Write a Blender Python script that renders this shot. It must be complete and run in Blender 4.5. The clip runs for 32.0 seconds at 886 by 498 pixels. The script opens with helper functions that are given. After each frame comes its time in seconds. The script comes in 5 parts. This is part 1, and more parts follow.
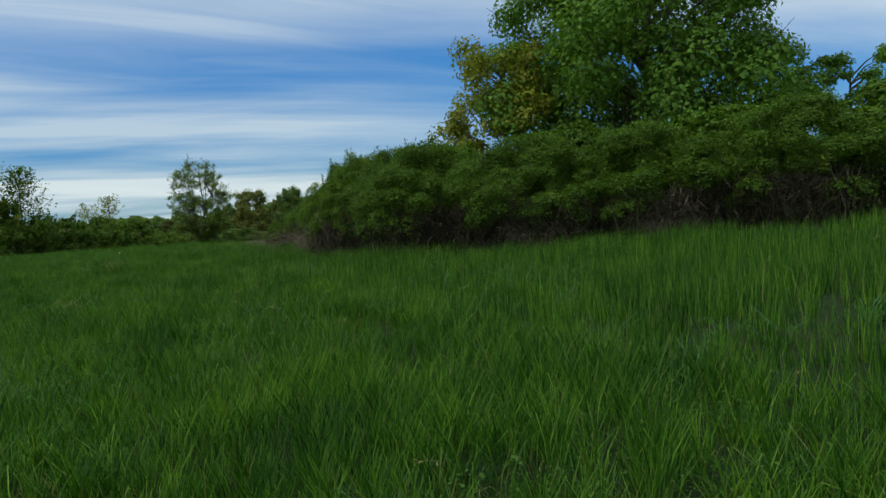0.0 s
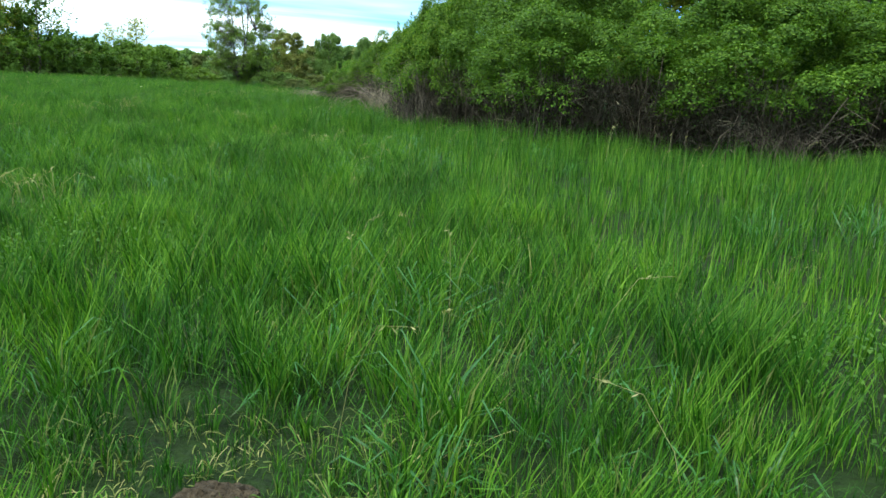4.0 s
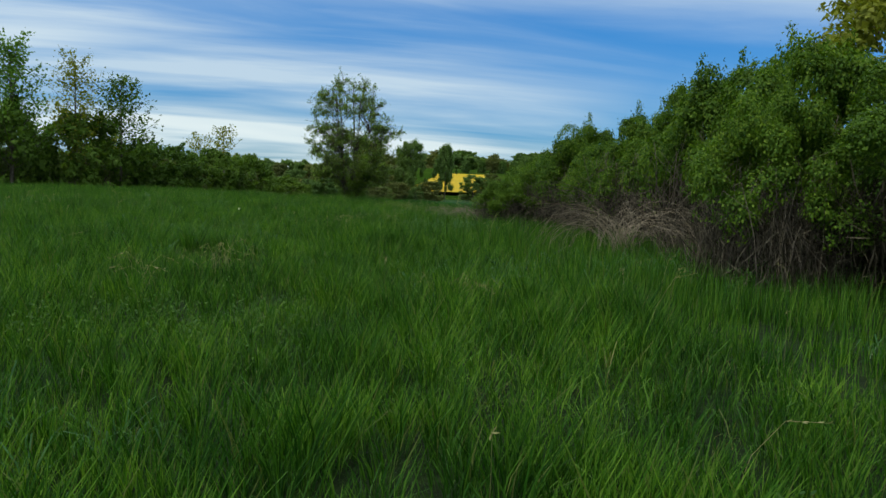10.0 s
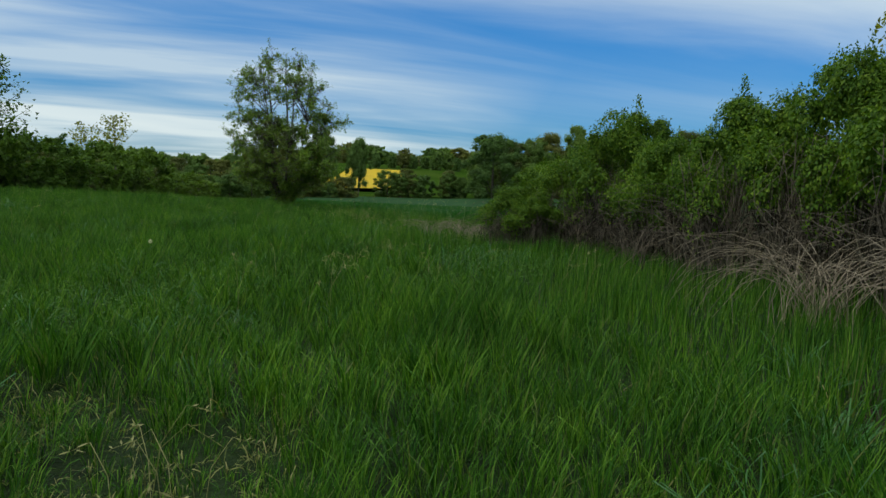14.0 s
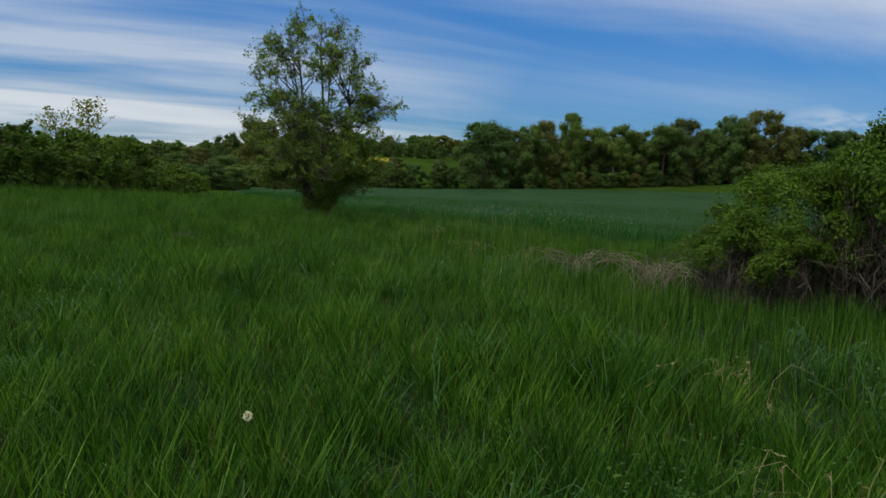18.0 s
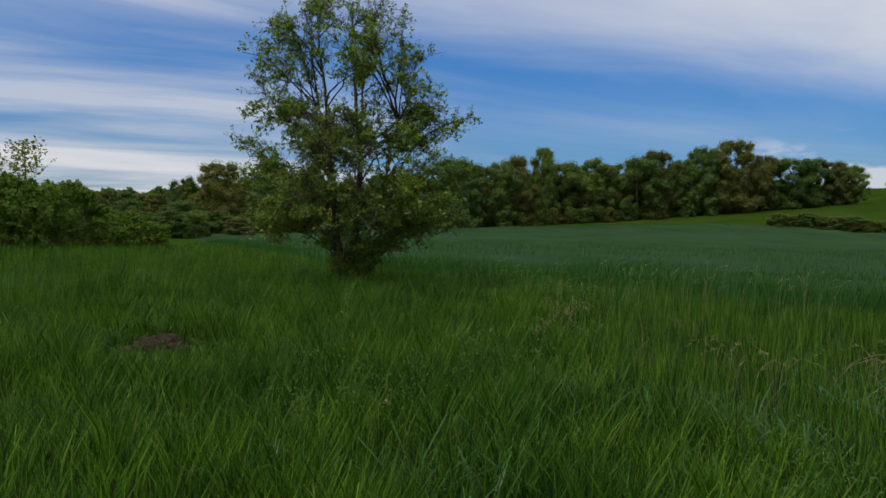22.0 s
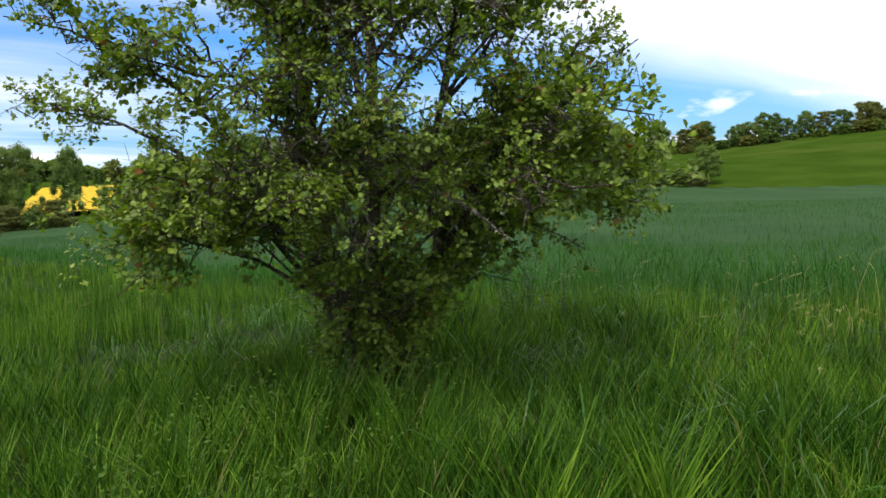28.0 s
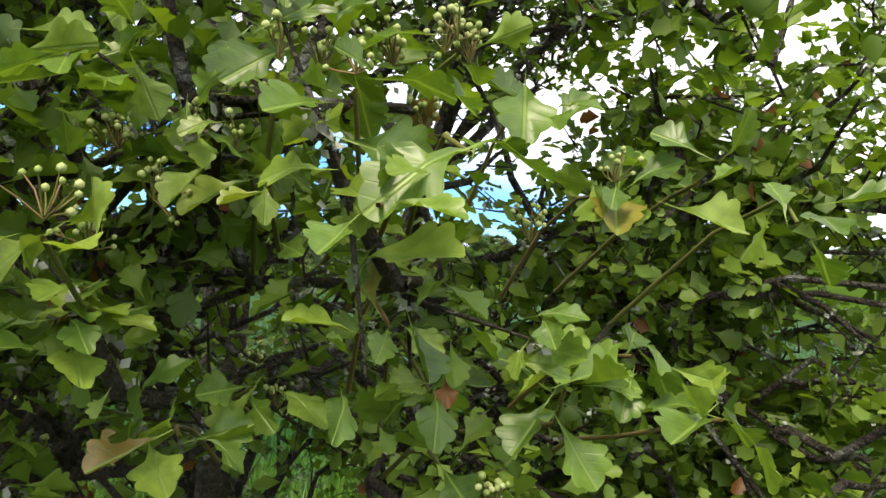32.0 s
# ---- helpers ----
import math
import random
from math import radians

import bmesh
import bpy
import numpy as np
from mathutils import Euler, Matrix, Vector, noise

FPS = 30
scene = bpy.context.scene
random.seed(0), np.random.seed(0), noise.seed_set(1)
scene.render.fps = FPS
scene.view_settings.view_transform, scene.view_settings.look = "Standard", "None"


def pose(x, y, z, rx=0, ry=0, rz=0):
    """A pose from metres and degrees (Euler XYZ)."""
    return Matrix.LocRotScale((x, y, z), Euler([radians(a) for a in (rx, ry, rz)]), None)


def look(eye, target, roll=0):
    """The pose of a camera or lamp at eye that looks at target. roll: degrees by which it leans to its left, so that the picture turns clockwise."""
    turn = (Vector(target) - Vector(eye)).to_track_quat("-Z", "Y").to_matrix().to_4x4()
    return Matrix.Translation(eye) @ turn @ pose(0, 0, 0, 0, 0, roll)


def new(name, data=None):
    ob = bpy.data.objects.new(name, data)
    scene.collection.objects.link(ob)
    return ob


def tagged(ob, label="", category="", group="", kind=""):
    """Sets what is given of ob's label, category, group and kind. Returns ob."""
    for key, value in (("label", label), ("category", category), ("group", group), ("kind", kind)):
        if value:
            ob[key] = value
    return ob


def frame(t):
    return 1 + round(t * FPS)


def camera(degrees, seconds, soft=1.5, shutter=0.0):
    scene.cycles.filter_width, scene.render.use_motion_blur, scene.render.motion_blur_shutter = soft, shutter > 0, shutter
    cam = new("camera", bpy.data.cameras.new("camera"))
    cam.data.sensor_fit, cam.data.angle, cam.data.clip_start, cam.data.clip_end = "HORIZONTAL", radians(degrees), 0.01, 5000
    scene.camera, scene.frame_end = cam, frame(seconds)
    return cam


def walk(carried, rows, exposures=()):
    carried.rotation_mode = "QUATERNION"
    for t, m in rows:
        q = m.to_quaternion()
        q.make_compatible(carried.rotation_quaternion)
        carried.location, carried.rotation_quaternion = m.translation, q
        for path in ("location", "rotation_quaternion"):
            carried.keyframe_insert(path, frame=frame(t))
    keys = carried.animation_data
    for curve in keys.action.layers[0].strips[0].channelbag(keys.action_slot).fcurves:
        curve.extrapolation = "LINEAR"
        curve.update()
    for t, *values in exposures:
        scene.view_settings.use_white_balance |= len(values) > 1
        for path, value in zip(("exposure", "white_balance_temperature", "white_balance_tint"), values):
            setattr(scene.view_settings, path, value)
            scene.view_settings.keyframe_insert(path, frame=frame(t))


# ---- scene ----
cam = camera(63.9, 32.0, soft=1.5)
METRES, EYE, TILT, LEAN, TURN = 42.0, 1.55, -2.5, 4.0, 0.0
ROWS = [
    (0.0, 0.0000, 0.0000, 0.0000, 0.00, 0.00, -0.00),
    (0.5, -0.0070, 0.0172, -0.0005, 1.52, -1.45, -3.06),
    (1.0, -0.0135, 0.0335, 0.0006, 2.20, -2.09, -3.03),
    (1.5, -0.0176, 0.0507, 0.0010, -0.52, -3.46, -2.93),
    (2.0, -0.0250, 0.0652, 0.0026, -1.83, -3.86, -3.10),
    (2.5, -0.0322, 0.0805, 0.0023, -0.59, -4.46, -2.86),
    (3.0, -0.0400, 0.0954, 0.0011, 1.50, -7.26, -4.56),
    (3.5, -0.0462, 0.1111, 0.0010, 1.11, -9.66, -6.43),
    (4.0, -0.0530, 0.1264, 0.0023, 2.34, -10.74, -6.79),
    (4.5, -0.0598, 0.1414, 0.0022, 3.97, -10.43, -6.85),
    (6.5, -0.0954, 0.1942, 0.0041, 5.84, -5.94, -6.05),
    (7.0, -0.1043, 0.2094, 0.0040, 5.34, -5.90, -5.44),
    (7.5, -0.1135, 0.2241, 0.0041, 4.58, -5.51, -6.49),
    (8.0, -0.1198, 0.2394, 0.0047, 8.82, -4.73, -4.61),
    (8.5, -0.1259, 0.2541, 0.0049, 9.55, -4.09, -5.10),
    (9.0, -0.1307, 0.2704, 0.0047, 9.18, -3.42, -5.47),
    (9.5, -0.1365, 0.2851, 0.0055, 8.41, -3.50, -6.03),
    (10.0, -0.1426, 0.3002, 0.0056, 7.63, -3.07, -6.41),
    (10.5, -0.1489, 0.3160, 0.0064, 8.14, -3.16, -6.12),
    (11.0, -0.1550, 0.3303, 0.0071, 7.23, -4.26, -5.87),
    (11.5, -0.1620, 0.3447, 0.0079, 7.93, -6.58, -5.82),
    (12.0, -0.1696, 0.3579, 0.0086, 7.36, -7.28, -6.16),
    (12.5, -0.1765, 0.3697, 0.0098, 6.05, -6.50, -6.13),
    (13.0, -0.1831, 0.3824, 0.0099, 3.59, -4.47, -7.71),
    (13.5, -0.1893, 0.3975, 0.0105, 1.57, -3.41, -6.88),
    (14.0, -0.1970, 0.4122, 0.0112, -0.05, -2.67, -6.05),
    (14.5, -0.2037, 0.4271, 0.0124, 0.98, -2.20, -4.93),
    (16.5, -0.2356, 0.4804, 0.0151, -1.16, -1.09, -2.78),
    (17.0, -0.2427, 0.4962, 0.0166, -2.64, -5.47, -2.16),
    (17.5, -0.2506, 0.5113, 0.0172, -2.80, -5.63, -3.49),
    (18.0, -0.2574, 0.5289, 0.0187, -1.95, -3.48, -5.99),
    (18.5, -0.2632, 0.5451, 0.0192, -4.19, -2.56, -6.02),
    (19.0, -0.2696, 0.5625, 0.0190, -5.37, -3.41, -5.30),
    (19.5, -0.2770, 0.5783, 0.0192, -4.61, -5.50, -3.00),
    (20.0, -0.2818, 0.5952, 0.0197, -4.52, -6.05, -3.69),
    (20.5, -0.2885, 0.6108, 0.0214, -3.41, -2.29, -5.91),
    (21.0, -0.2937, 0.6269, 0.0217, -3.01, 0.19, -4.29),
    (21.5, -0.3003, 0.6431, 0.0215, -3.91, 0.08, -4.00),
    (22.0, -0.3055, 0.6594, 0.0212, -5.35, -0.05, -4.13),
    (22.5, -0.3112, 0.6763, 0.0214, -7.21, -1.15, -3.94),
    (23.0, -0.3171, 0.6919, 0.0217, -8.58, -1.18, -4.30),
    (23.5, -0.3230, 0.7067, 0.0230, -8.65, -0.10, -3.72),
    (24.0, -0.3294, 0.7177, 0.0249, -9.27, 4.12, -4.17),
    (24.5, -0.3336, 0.7252, 0.0261, -10.16, 8.80, -4.58),
    (25.0, -0.3391, 0.7341, 0.0243, -12.29, 9.48, -4.79),
    (25.5, -0.3407, 0.7479, 0.0229, -15.24, 4.65, -3.04),
    (27.5, -0.3470, 0.8140, 0.0249, -20.99, 0.14, 0.42),
    (28.0, -0.3461, 0.8300, 0.0266, -22.75, -1.52, 0.28),
    (28.5, -0.3450, 0.8435, 0.0284, -26.72, -0.62, -0.05),
    (29.0, -0.3408, 0.8571, 0.0306, -29.27, -0.61, 0.61),
    (29.5, -0.3371, 0.8690, 0.0321, -31.18, 0.57, -0.26),
    (30.0, -0.3316, 0.8793, 0.0335, -34.24, 2.17, -1.16),
    (30.5, -0.3283, 0.8868, 0.0346, -34.12, 3.91, -0.78),
    (31.0, -0.3277, 0.8915, 0.0359, -38.09, 6.05, -2.86),
    (31.5, -0.3269, 0.8934, 0.0367, -35.68, 7.15, -4.71),
    (32.0, -0.3253, 0.8935, 0.0369, -32.28, 7.09, -3.79),
]
EXPOSURES = [
    (0.0, 0.20, 6500, -2), (1.0, 0.50, 6500, -2), (1.5, 0.75, 6500, -2), (2.0, 0.95, 6500, -2), (2.5, 1.20, 6500, -2), (3.0, 1.60, 6500, -2),
    (3.5, 1.65, 6100, -6), (4.0, 1.72, 6100, -6), (4.5, 1.40, 6100, -6), (6.5, 0.50, 6100, -6), (7.0, 1.00, 6100, -6), (7.5, 0.80, 6500, -2),
    (8.0, 0.35, 6500, -2), (9.0, 0.25, 6500, -2), (10.0, 0.35, 6500, -2), (10.5, 0.40, 6500, -2), (11.0, 0.90, 6500, -2), (12.0, 1.00, 6500, -2),
    (12.5, 0.75, 6500, -2), (13.0, 0.12, 6500, -2), (14.0, 0.25, 6500, -2), (14.5, 0.20, 6500, -2), (16.5, 0.25, 6500, -2), (17.0, 0.78, 6500, 8),
    (17.5, 0.60, 6500, 8), (18.0, 0.05, 6500, 8), (19.0, 0.32, 6500, 8), (20.0, 0.50, 6500, 8), (20.5, -0.15, 6500, 8), (21.0, -0.68, 6800, 12),
    (22.0, 0.05, 6800, 12), (22.5, 0.10, 6800, 12), (23.0, 0.05, 6800, 12), (23.5, -0.08, 6800, 12), (24.0, -0.48, 6800, 12), (24.5, -1.00, 6800, 12),
    (25.0, -0.88, 6800, 12), (25.5, -0.20, 6800, 12), (27.5, 0.70, 7100, 13), (28.0, 1.12, 7100, 13), (28.5, 0.80, 7100, 13), (29.0, 0.78, 7100, 13),
    (30.0, 0.92, 7100, 13), (30.5, 0.70, 7100, 13), (31.0, 0.98, 7100, 13), (31.5, 1.30, 7100, 13), (32.0, 1.85, 7100, 13),
]
walk(cam, [(t, pose(0, 0, EYE, TILT, LEAN, TURN) @ pose(METRES * x, METRES * y, METRES * z, 90 + pitch, roll, yaw)) for t, x, y, z, yaw, pitch, roll in ROWS], EXPOSURES)

# ---- world and light ----
SUN_ELEV, SUN_AZ = 60.0, 232.0   # azimuth: degrees clockwise from +y
world = bpy.data.worlds.new("sky")
scene.world = world
world.use_nodes = True


def ramp(n, stops):
    r = n.new("ShaderNodeValToRGB")
    e = r.color_ramp.elements
    while len(e) < len(stops):
        e.new(0.5)
    for k, (p, c) in enumerate(stops):
        e[k].position, e[k].color = p, (*c, 1)
    return r


def sky_nodes(tree):
    n, l = tree.nodes, tree.links
    n.clear()
    out = n.new("ShaderNodeOutputWorld")
    bg = n.new("ShaderNodeBackground")
    bg.inputs["Strength"].default_value = 0.085
    sky = n.new("ShaderNodeTexSky")
    sky.sky_type = "NISHITA"
    sky.sun_disc = False
    sky.sun_elevation = radians(SUN_ELEV)
    sky.sun_rotation = radians(SUN_AZ)
    sky.air_density, sky.dust_density, sky.ozone_density = 1.0, 0.6, 2.5
    co = n.new("ShaderNodeTexCoord")
    sep = n.new("ShaderNodeSeparateXYZ")
    l.new(co.outputs["Generated"], sep.inputs[0])

    def math_node(op, a, b=None, clamp=False):
        m = n.new("ShaderNodeMath")
        m.operation, m.use_clamp = op, clamp
        for k, v in enumerate((a, b)):
            if v is None:
                continue
            if isinstance(v, (int, float)):
                m.inputs[k].default_value = v
            else:
                l.new(v, m.inputs[k])
        return m.outputs[0]

    up = math_node("MAXIMUM", sep.outputs["Z"], 0.0)
    deep = math_node("ADD", up, 0.10)
    px = math_node("DIVIDE", sep.outputs["X"], deep)
    py = math_node("DIVIDE", sep.outputs["Y"], deep)
    flat = n.new("ShaderNodeCombineXYZ")
    l.new(px, flat.inputs[0])
    l.new(py, flat.inputs[1])

    def streaks(turn, sx, sy, scale, detail, lo, hi, offset, warp):
        rot = n.new("ShaderNodeMapping")
        rot.inputs["Rotation"].default_value = (0, 0, radians(-turn))
        l.new(flat.outputs[0], rot.inputs[0])
        mp = n.new("ShaderNodeMapping")
        mp.inputs["Scale"].default_value = (sx, sy, 1)
        mp.inputs["Location"].default_value = (offset, offset * 0.7, 0)
        l.new(rot.outputs[0], mp.inputs[0])
        t = n.new("ShaderNodeTexNoise")
        t.inputs["Scale"].default_value = scale
        t.inputs["Detail"].default_value = detail
        t.inputs["Roughness"].default_value = 0.55
        t.inputs["Distortion"].default_value = warp
        l.new(mp.outputs[0], t.inputs["Vector"])
        r = n.new("ShaderNodeMapRange")
        r.interpolation_type = "SMOOTHSTEP"
        r.inputs["From Min"].default_value, r.inputs["From Max"].default_value = lo, hi
        l.new(t.outputs["Fac"], r.inputs["Value"])
        return r.outputs["Result"]

    wide = streaks(22, 0.14, 0.62, 1.0, 7.0, 0.36, 0.80, 3.1, 0.8)
    fine = streaks(18, 0.25, 1.0, 1.2, 8.0, 0.36, 0.80, 7.7, 1.3)
    veil = streaks(30, 0.10, 0.22, 1.0, 5.0, 0.46, 0.66, 1.3, 0.5)
    a = math_node("MULTIPLY", wide, 0.62)
    b = math_node("MULTIPLY", fine, 0.32)
    c = math_node("MULTIPLY", veil, 0.34)
    cover = math_node("ADD", math_node("ADD", a, b), c, True)
    # more veil towards -x
    west = n.new("ShaderNodeMapRange")
    west.inputs["From Min"].default_value, west.inputs["From Max"].default_value = 0.6, -1.0
    west.inputs["To Min"].default_value, west.inputs["To Max"].default_value = 0.28, 1.8
    l.new(px, west.inputs["Value"])
    cover = math_node("MULTIPLY", cover, west.outputs["Result"], True)
    cover = math_node("MULTIPLY", cover, math_node("ADD", 0.62, math_node("MULTIPLY", veil, 0.38)), True)
    # a closed sheet of high cloud overhead, with a ragged edge
    ragged = streaks(20, 0.35, 0.7, 1.6, 8.0, 0.2, 0.8, 5.2, 0.8)
    rim = math_node("ADD", math_node("SUBTRACT", py, math_node("MULTIPLY", px, 0.20)), math_node("MULTIPLY", ragged, 0.35))
    over = n.new("ShaderNodeMapRange")
    over.interpolation_type = "SMOOTHSTEP"
    over.inputs["From Min"].default_value, over.inputs["From Max"].default_value = 3.5, 1.9
    l.new(rim, over.inputs["Value"])
    soft = streaks(15, 0.4, 0.9, 1.2, 6.0, 0.25, 0.75, 2.2, 0.4)
    sheet = math_node("MULTIPLY", over.outputs["Result"], math_node("ADD", 0.78, math_node("MULTIPLY", soft, 0.22)))
    cover = math_node("MAXIMUM", cover, sheet)
    # loose high streaks below the sheet
    loose = n.new("ShaderNodeMapRange")
    loose.interpolation_type = "SMOOTHSTEP"
    loose.inputs["From Min"].default_value, loose.inputs["From Max"].default_value = 3.1, 2.1
    loose.inputs["To Max"].default_value = 0.75
    l.new(math_node("ADD", py, math_node("MULTIPLY", px, 0.35)), loose.inputs["Value"])
    torn = streaks(24, 0.22, 0.95, 1.3, 8.0, 0.30, 0.68, 9.4, 0.9)
    cover = math_node("MAXIMUM", cover, math_node("MULTIPLY", loose.outputs["Result"], math_node("ADD", 0.22, math_node("MULTIPLY", torn, 0.78))))
    # haze low down
    low = n.new("ShaderNodeMapRange")
    low.inputs["From Min"].default_value, low.inputs["From Max"].default_value = 0.0, 0.20
    low.inputs["To Min"].default_value, low.inputs["To Max"].default_value = 0.10, 0.0
    l.new(up, low.inputs["Value"])
    cover = math_node("MAXIMUM", cover, low.outputs["Result"])
    # small heaped clouds low over the horizon towards +x
    heap = n.new("ShaderNodeMapping")
    heap.inputs["Scale"].default_value = (9, 9, 26)
    l.new(co.outputs["Generated"], heap.inputs[0])
    puff = n.new("ShaderNodeTexNoise")
    puff.inputs["Scale"].default_value, puff.inputs["Detail"].default_value = 1.0, 8.0
    l.new(heap.outputs[0], puff.inputs["Vector"])
    band = n.new("ShaderNodeMapRange")
    band.interpolation_type = "SMOOTHSTEP"
    band.inputs["From Min"].default_value, band.inputs["From Max"].default_value = 0.115, 0.075
    l.new(sep.outputs["Z"], band.inputs["Value"])
    side = n.new("ShaderNodeMapRange")
    side.interpolation_type = "SMOOTHSTEP"
    side.inputs["From Min"].default_value, side.inputs["From Max"].default_value = 0.36, 0.56
    l.new(sep.outputs["X"], side.inputs["Value"])
    lump = n.new("ShaderNodeMapRange")
    lump.interpolation_type = "SMOOTHSTEP"
    lump.inputs["From Min"].default_value, lump.inputs["From Max"].default_value = 0.48, 0.62
    l.new(puff.outputs["Fac"], lump.inputs["Value"])
    heaps = math_node("MULTIPLY", math_node("MULTIPLY", math_node("MULTIPLY", band.outputs["Result"], side.outputs["Result"]), lump.outputs["Result"]), 0.75)
    cover = math_node("MAXIMUM", cover, heaps)
    deepen = n.new("ShaderNodeMix")
    deepen.data_type, deepen.blend_type = "RGBA", "MULTIPLY"
    deepen.inputs["Factor"].default_value = 1.0
    l.new(sky.outputs[0], deepen.inputs["A"])
    clear = ramp(n, [(0.0, (0.25, 0.52, 0.92)), (0.12, (0.25, 0.62, 1.06)), (0.30, (0.27, 0.79, 1.36))])
    l.new(up, clear.inputs[0])
    l.new(clear.outputs[0], deepen.inputs["B"])
    mix = n.new("ShaderNodeMix")
    mix.data_type = "RGBA"
    l.new(cover, mix.inputs["Factor"])
    l.new(deepen.outputs["Result"], mix.inputs["A"])
    white = n.new("ShaderNodeMix")
    white.data_type = "RGBA"
    l.new(over.outputs["Result"], white.inputs["Factor"])
    white.inputs["A"].default_value = (7.7, 8.1, 8.7, 1)
    white.inputs["B"].default_value = (7.8, 8.25, 8.9, 1)
    l.new(white.outputs["Result"], mix.inputs["B"])
    l.new(mix.outputs["Result"], bg.inputs["Color"])
    l.new(bg.outputs[0], out.inputs["Surface"])


sky_nodes(world.node_tree)
sun_data = bpy.data.lights.new("sun", "SUN")
sun_data.energy, sun_data.angle, sun_data.color = 1.7, radians(20), (1.0, 0.92, 0.74)
sun = new("sun", sun_data)
az, el = radians(SUN_AZ), radians(SUN_ELEV)
sun_way = Vector((math.sin(az) * math.cos(el), math.cos(az) * math.cos(el), math.sin(el)))
sun.matrix_world = look(sun_way * 60, (0, 0, 0))

# ---- materials ----


def material(name):
    m = bpy.data.materials.new(name)
    m.use_nodes = True
    m.node_tree.nodes.clear()
    return m, m.node_tree.nodes, m.node_tree.links


def noise_tex(n, l, vec, scale, detail=4.0):
    t = n.new("ShaderNodeTexNoise")
    t.inputs["Scale"].default_value, t.inputs["Detail"].default_value = scale, detail
    l.new(vec, t.inputs["Vector"])
    return t.outputs["Fac"]


def leafy(name, stops, patch_scale=0.6, patch=0.5, dry=None, through_light=0.35, rough=0.6, gloss=0.18, patch_tint=(0.75, 0.8, 0.6), each=0.0):
    """Foliage: colour varies leaf by leaf and patch by patch, and lets some light through."""
    m, n, l = material(name)
    out = n.new("ShaderNodeOutputMaterial")
    geo = n.new("ShaderNodeNewGeometry")
    col = ramp(n, stops)
    l.new(geo.outputs["Random Per Island"], col.inputs[0])
    big = noise_tex(n, l, geo.outputs["Position"], patch_scale, 3.0)
    r = ramp(n, [(0.35, patch_tint), (0.65, (1.15, 1.12, 1.05))])
    l.new(big, r.inputs[0])
    mul = n.new("ShaderNodeMix")
    mul.data_type, mul.blend_type = "RGBA", "MULTIPLY"
    mul.inputs["Factor"].default_value = patch
    l.new(col.outputs[0], mul.inputs["A"])
    l.new(r.outputs[0], mul.inputs["B"])
    colour = mul.outputs["Result"]
    if each:  # plant by plant
        info = n.new("ShaderNodeObjectInfo")
        tone = ramp(n, [(0.0, (0.70, 0.78, 0.85)), (0.5, (1.0, 1.0, 1.0)), (1.0, (1.25, 1.14, 0.9))])
        l.new(info.outputs["Random"], tone.inputs[0])
        own = n.new("ShaderNodeMix")
        own.data_type, own.blend_type = "RGBA", "MULTIPLY"
        own.inputs["Factor"].default_value = each
        l.new(colour, own.inputs["A"])
        l.new(tone.outputs[0], own.inputs["B"])
        colour = own.outputs["Result"]
    if dry:
        share, tint = dry
        wn = n.new("ShaderNodeTexWhiteNoise")
        wn.noise_dimensions = "1D"
        l.new(geo.outputs["Random Per Island"], wn.inputs["W"])
        cmpn = n.new("ShaderNodeMath")
        cmpn.operation = "LESS_THAN"
        cmpn.inputs[1].default_value = share
        l.new(wn.outputs["Value"], cmpn.inputs[0])
        mx = n.new("ShaderNodeMix")
        mx.data_type = "RGBA"
        l.new(cmpn.outputs[0], mx.inputs["Factor"])
        l.new(colour, mx.inputs["A"])
        mx.inputs["B"].default_value = (*tint, 1)
        colour = mx.outputs["Result"]
    p = n.new("ShaderNodeBsdfPrincipled")
    p.inputs["Roughness"].default_value = rough
    p.inputs["Specular IOR Level"].default_value = gloss
    l.new(colour, p.inputs["Base Color"])
    t = n.new("ShaderNodeBsdfTranslucent")
    warm = n.new("ShaderNodeMix")
    warm.data_type, warm.blend_type = "RGBA", "MULTIPLY"
    warm.inputs["Factor"].default_value = 1.0
    l.new(colour, warm.inputs["A"])
    warm.inputs["B"].default_value = (1.4, 1.45, 0.5, 1)
    l.new(warm.outputs["Result"], t.inputs["Color"])
    mix = n.new("ShaderNodeMixShader")
    mix.inputs[0].default_value = through_light
    l.new(p.outputs[0], mix.inputs[1])
    l.new(t.outputs[0], mix.inputs[2])
    l.new(mix.outputs[0], out.inputs["Surface"])
    return m


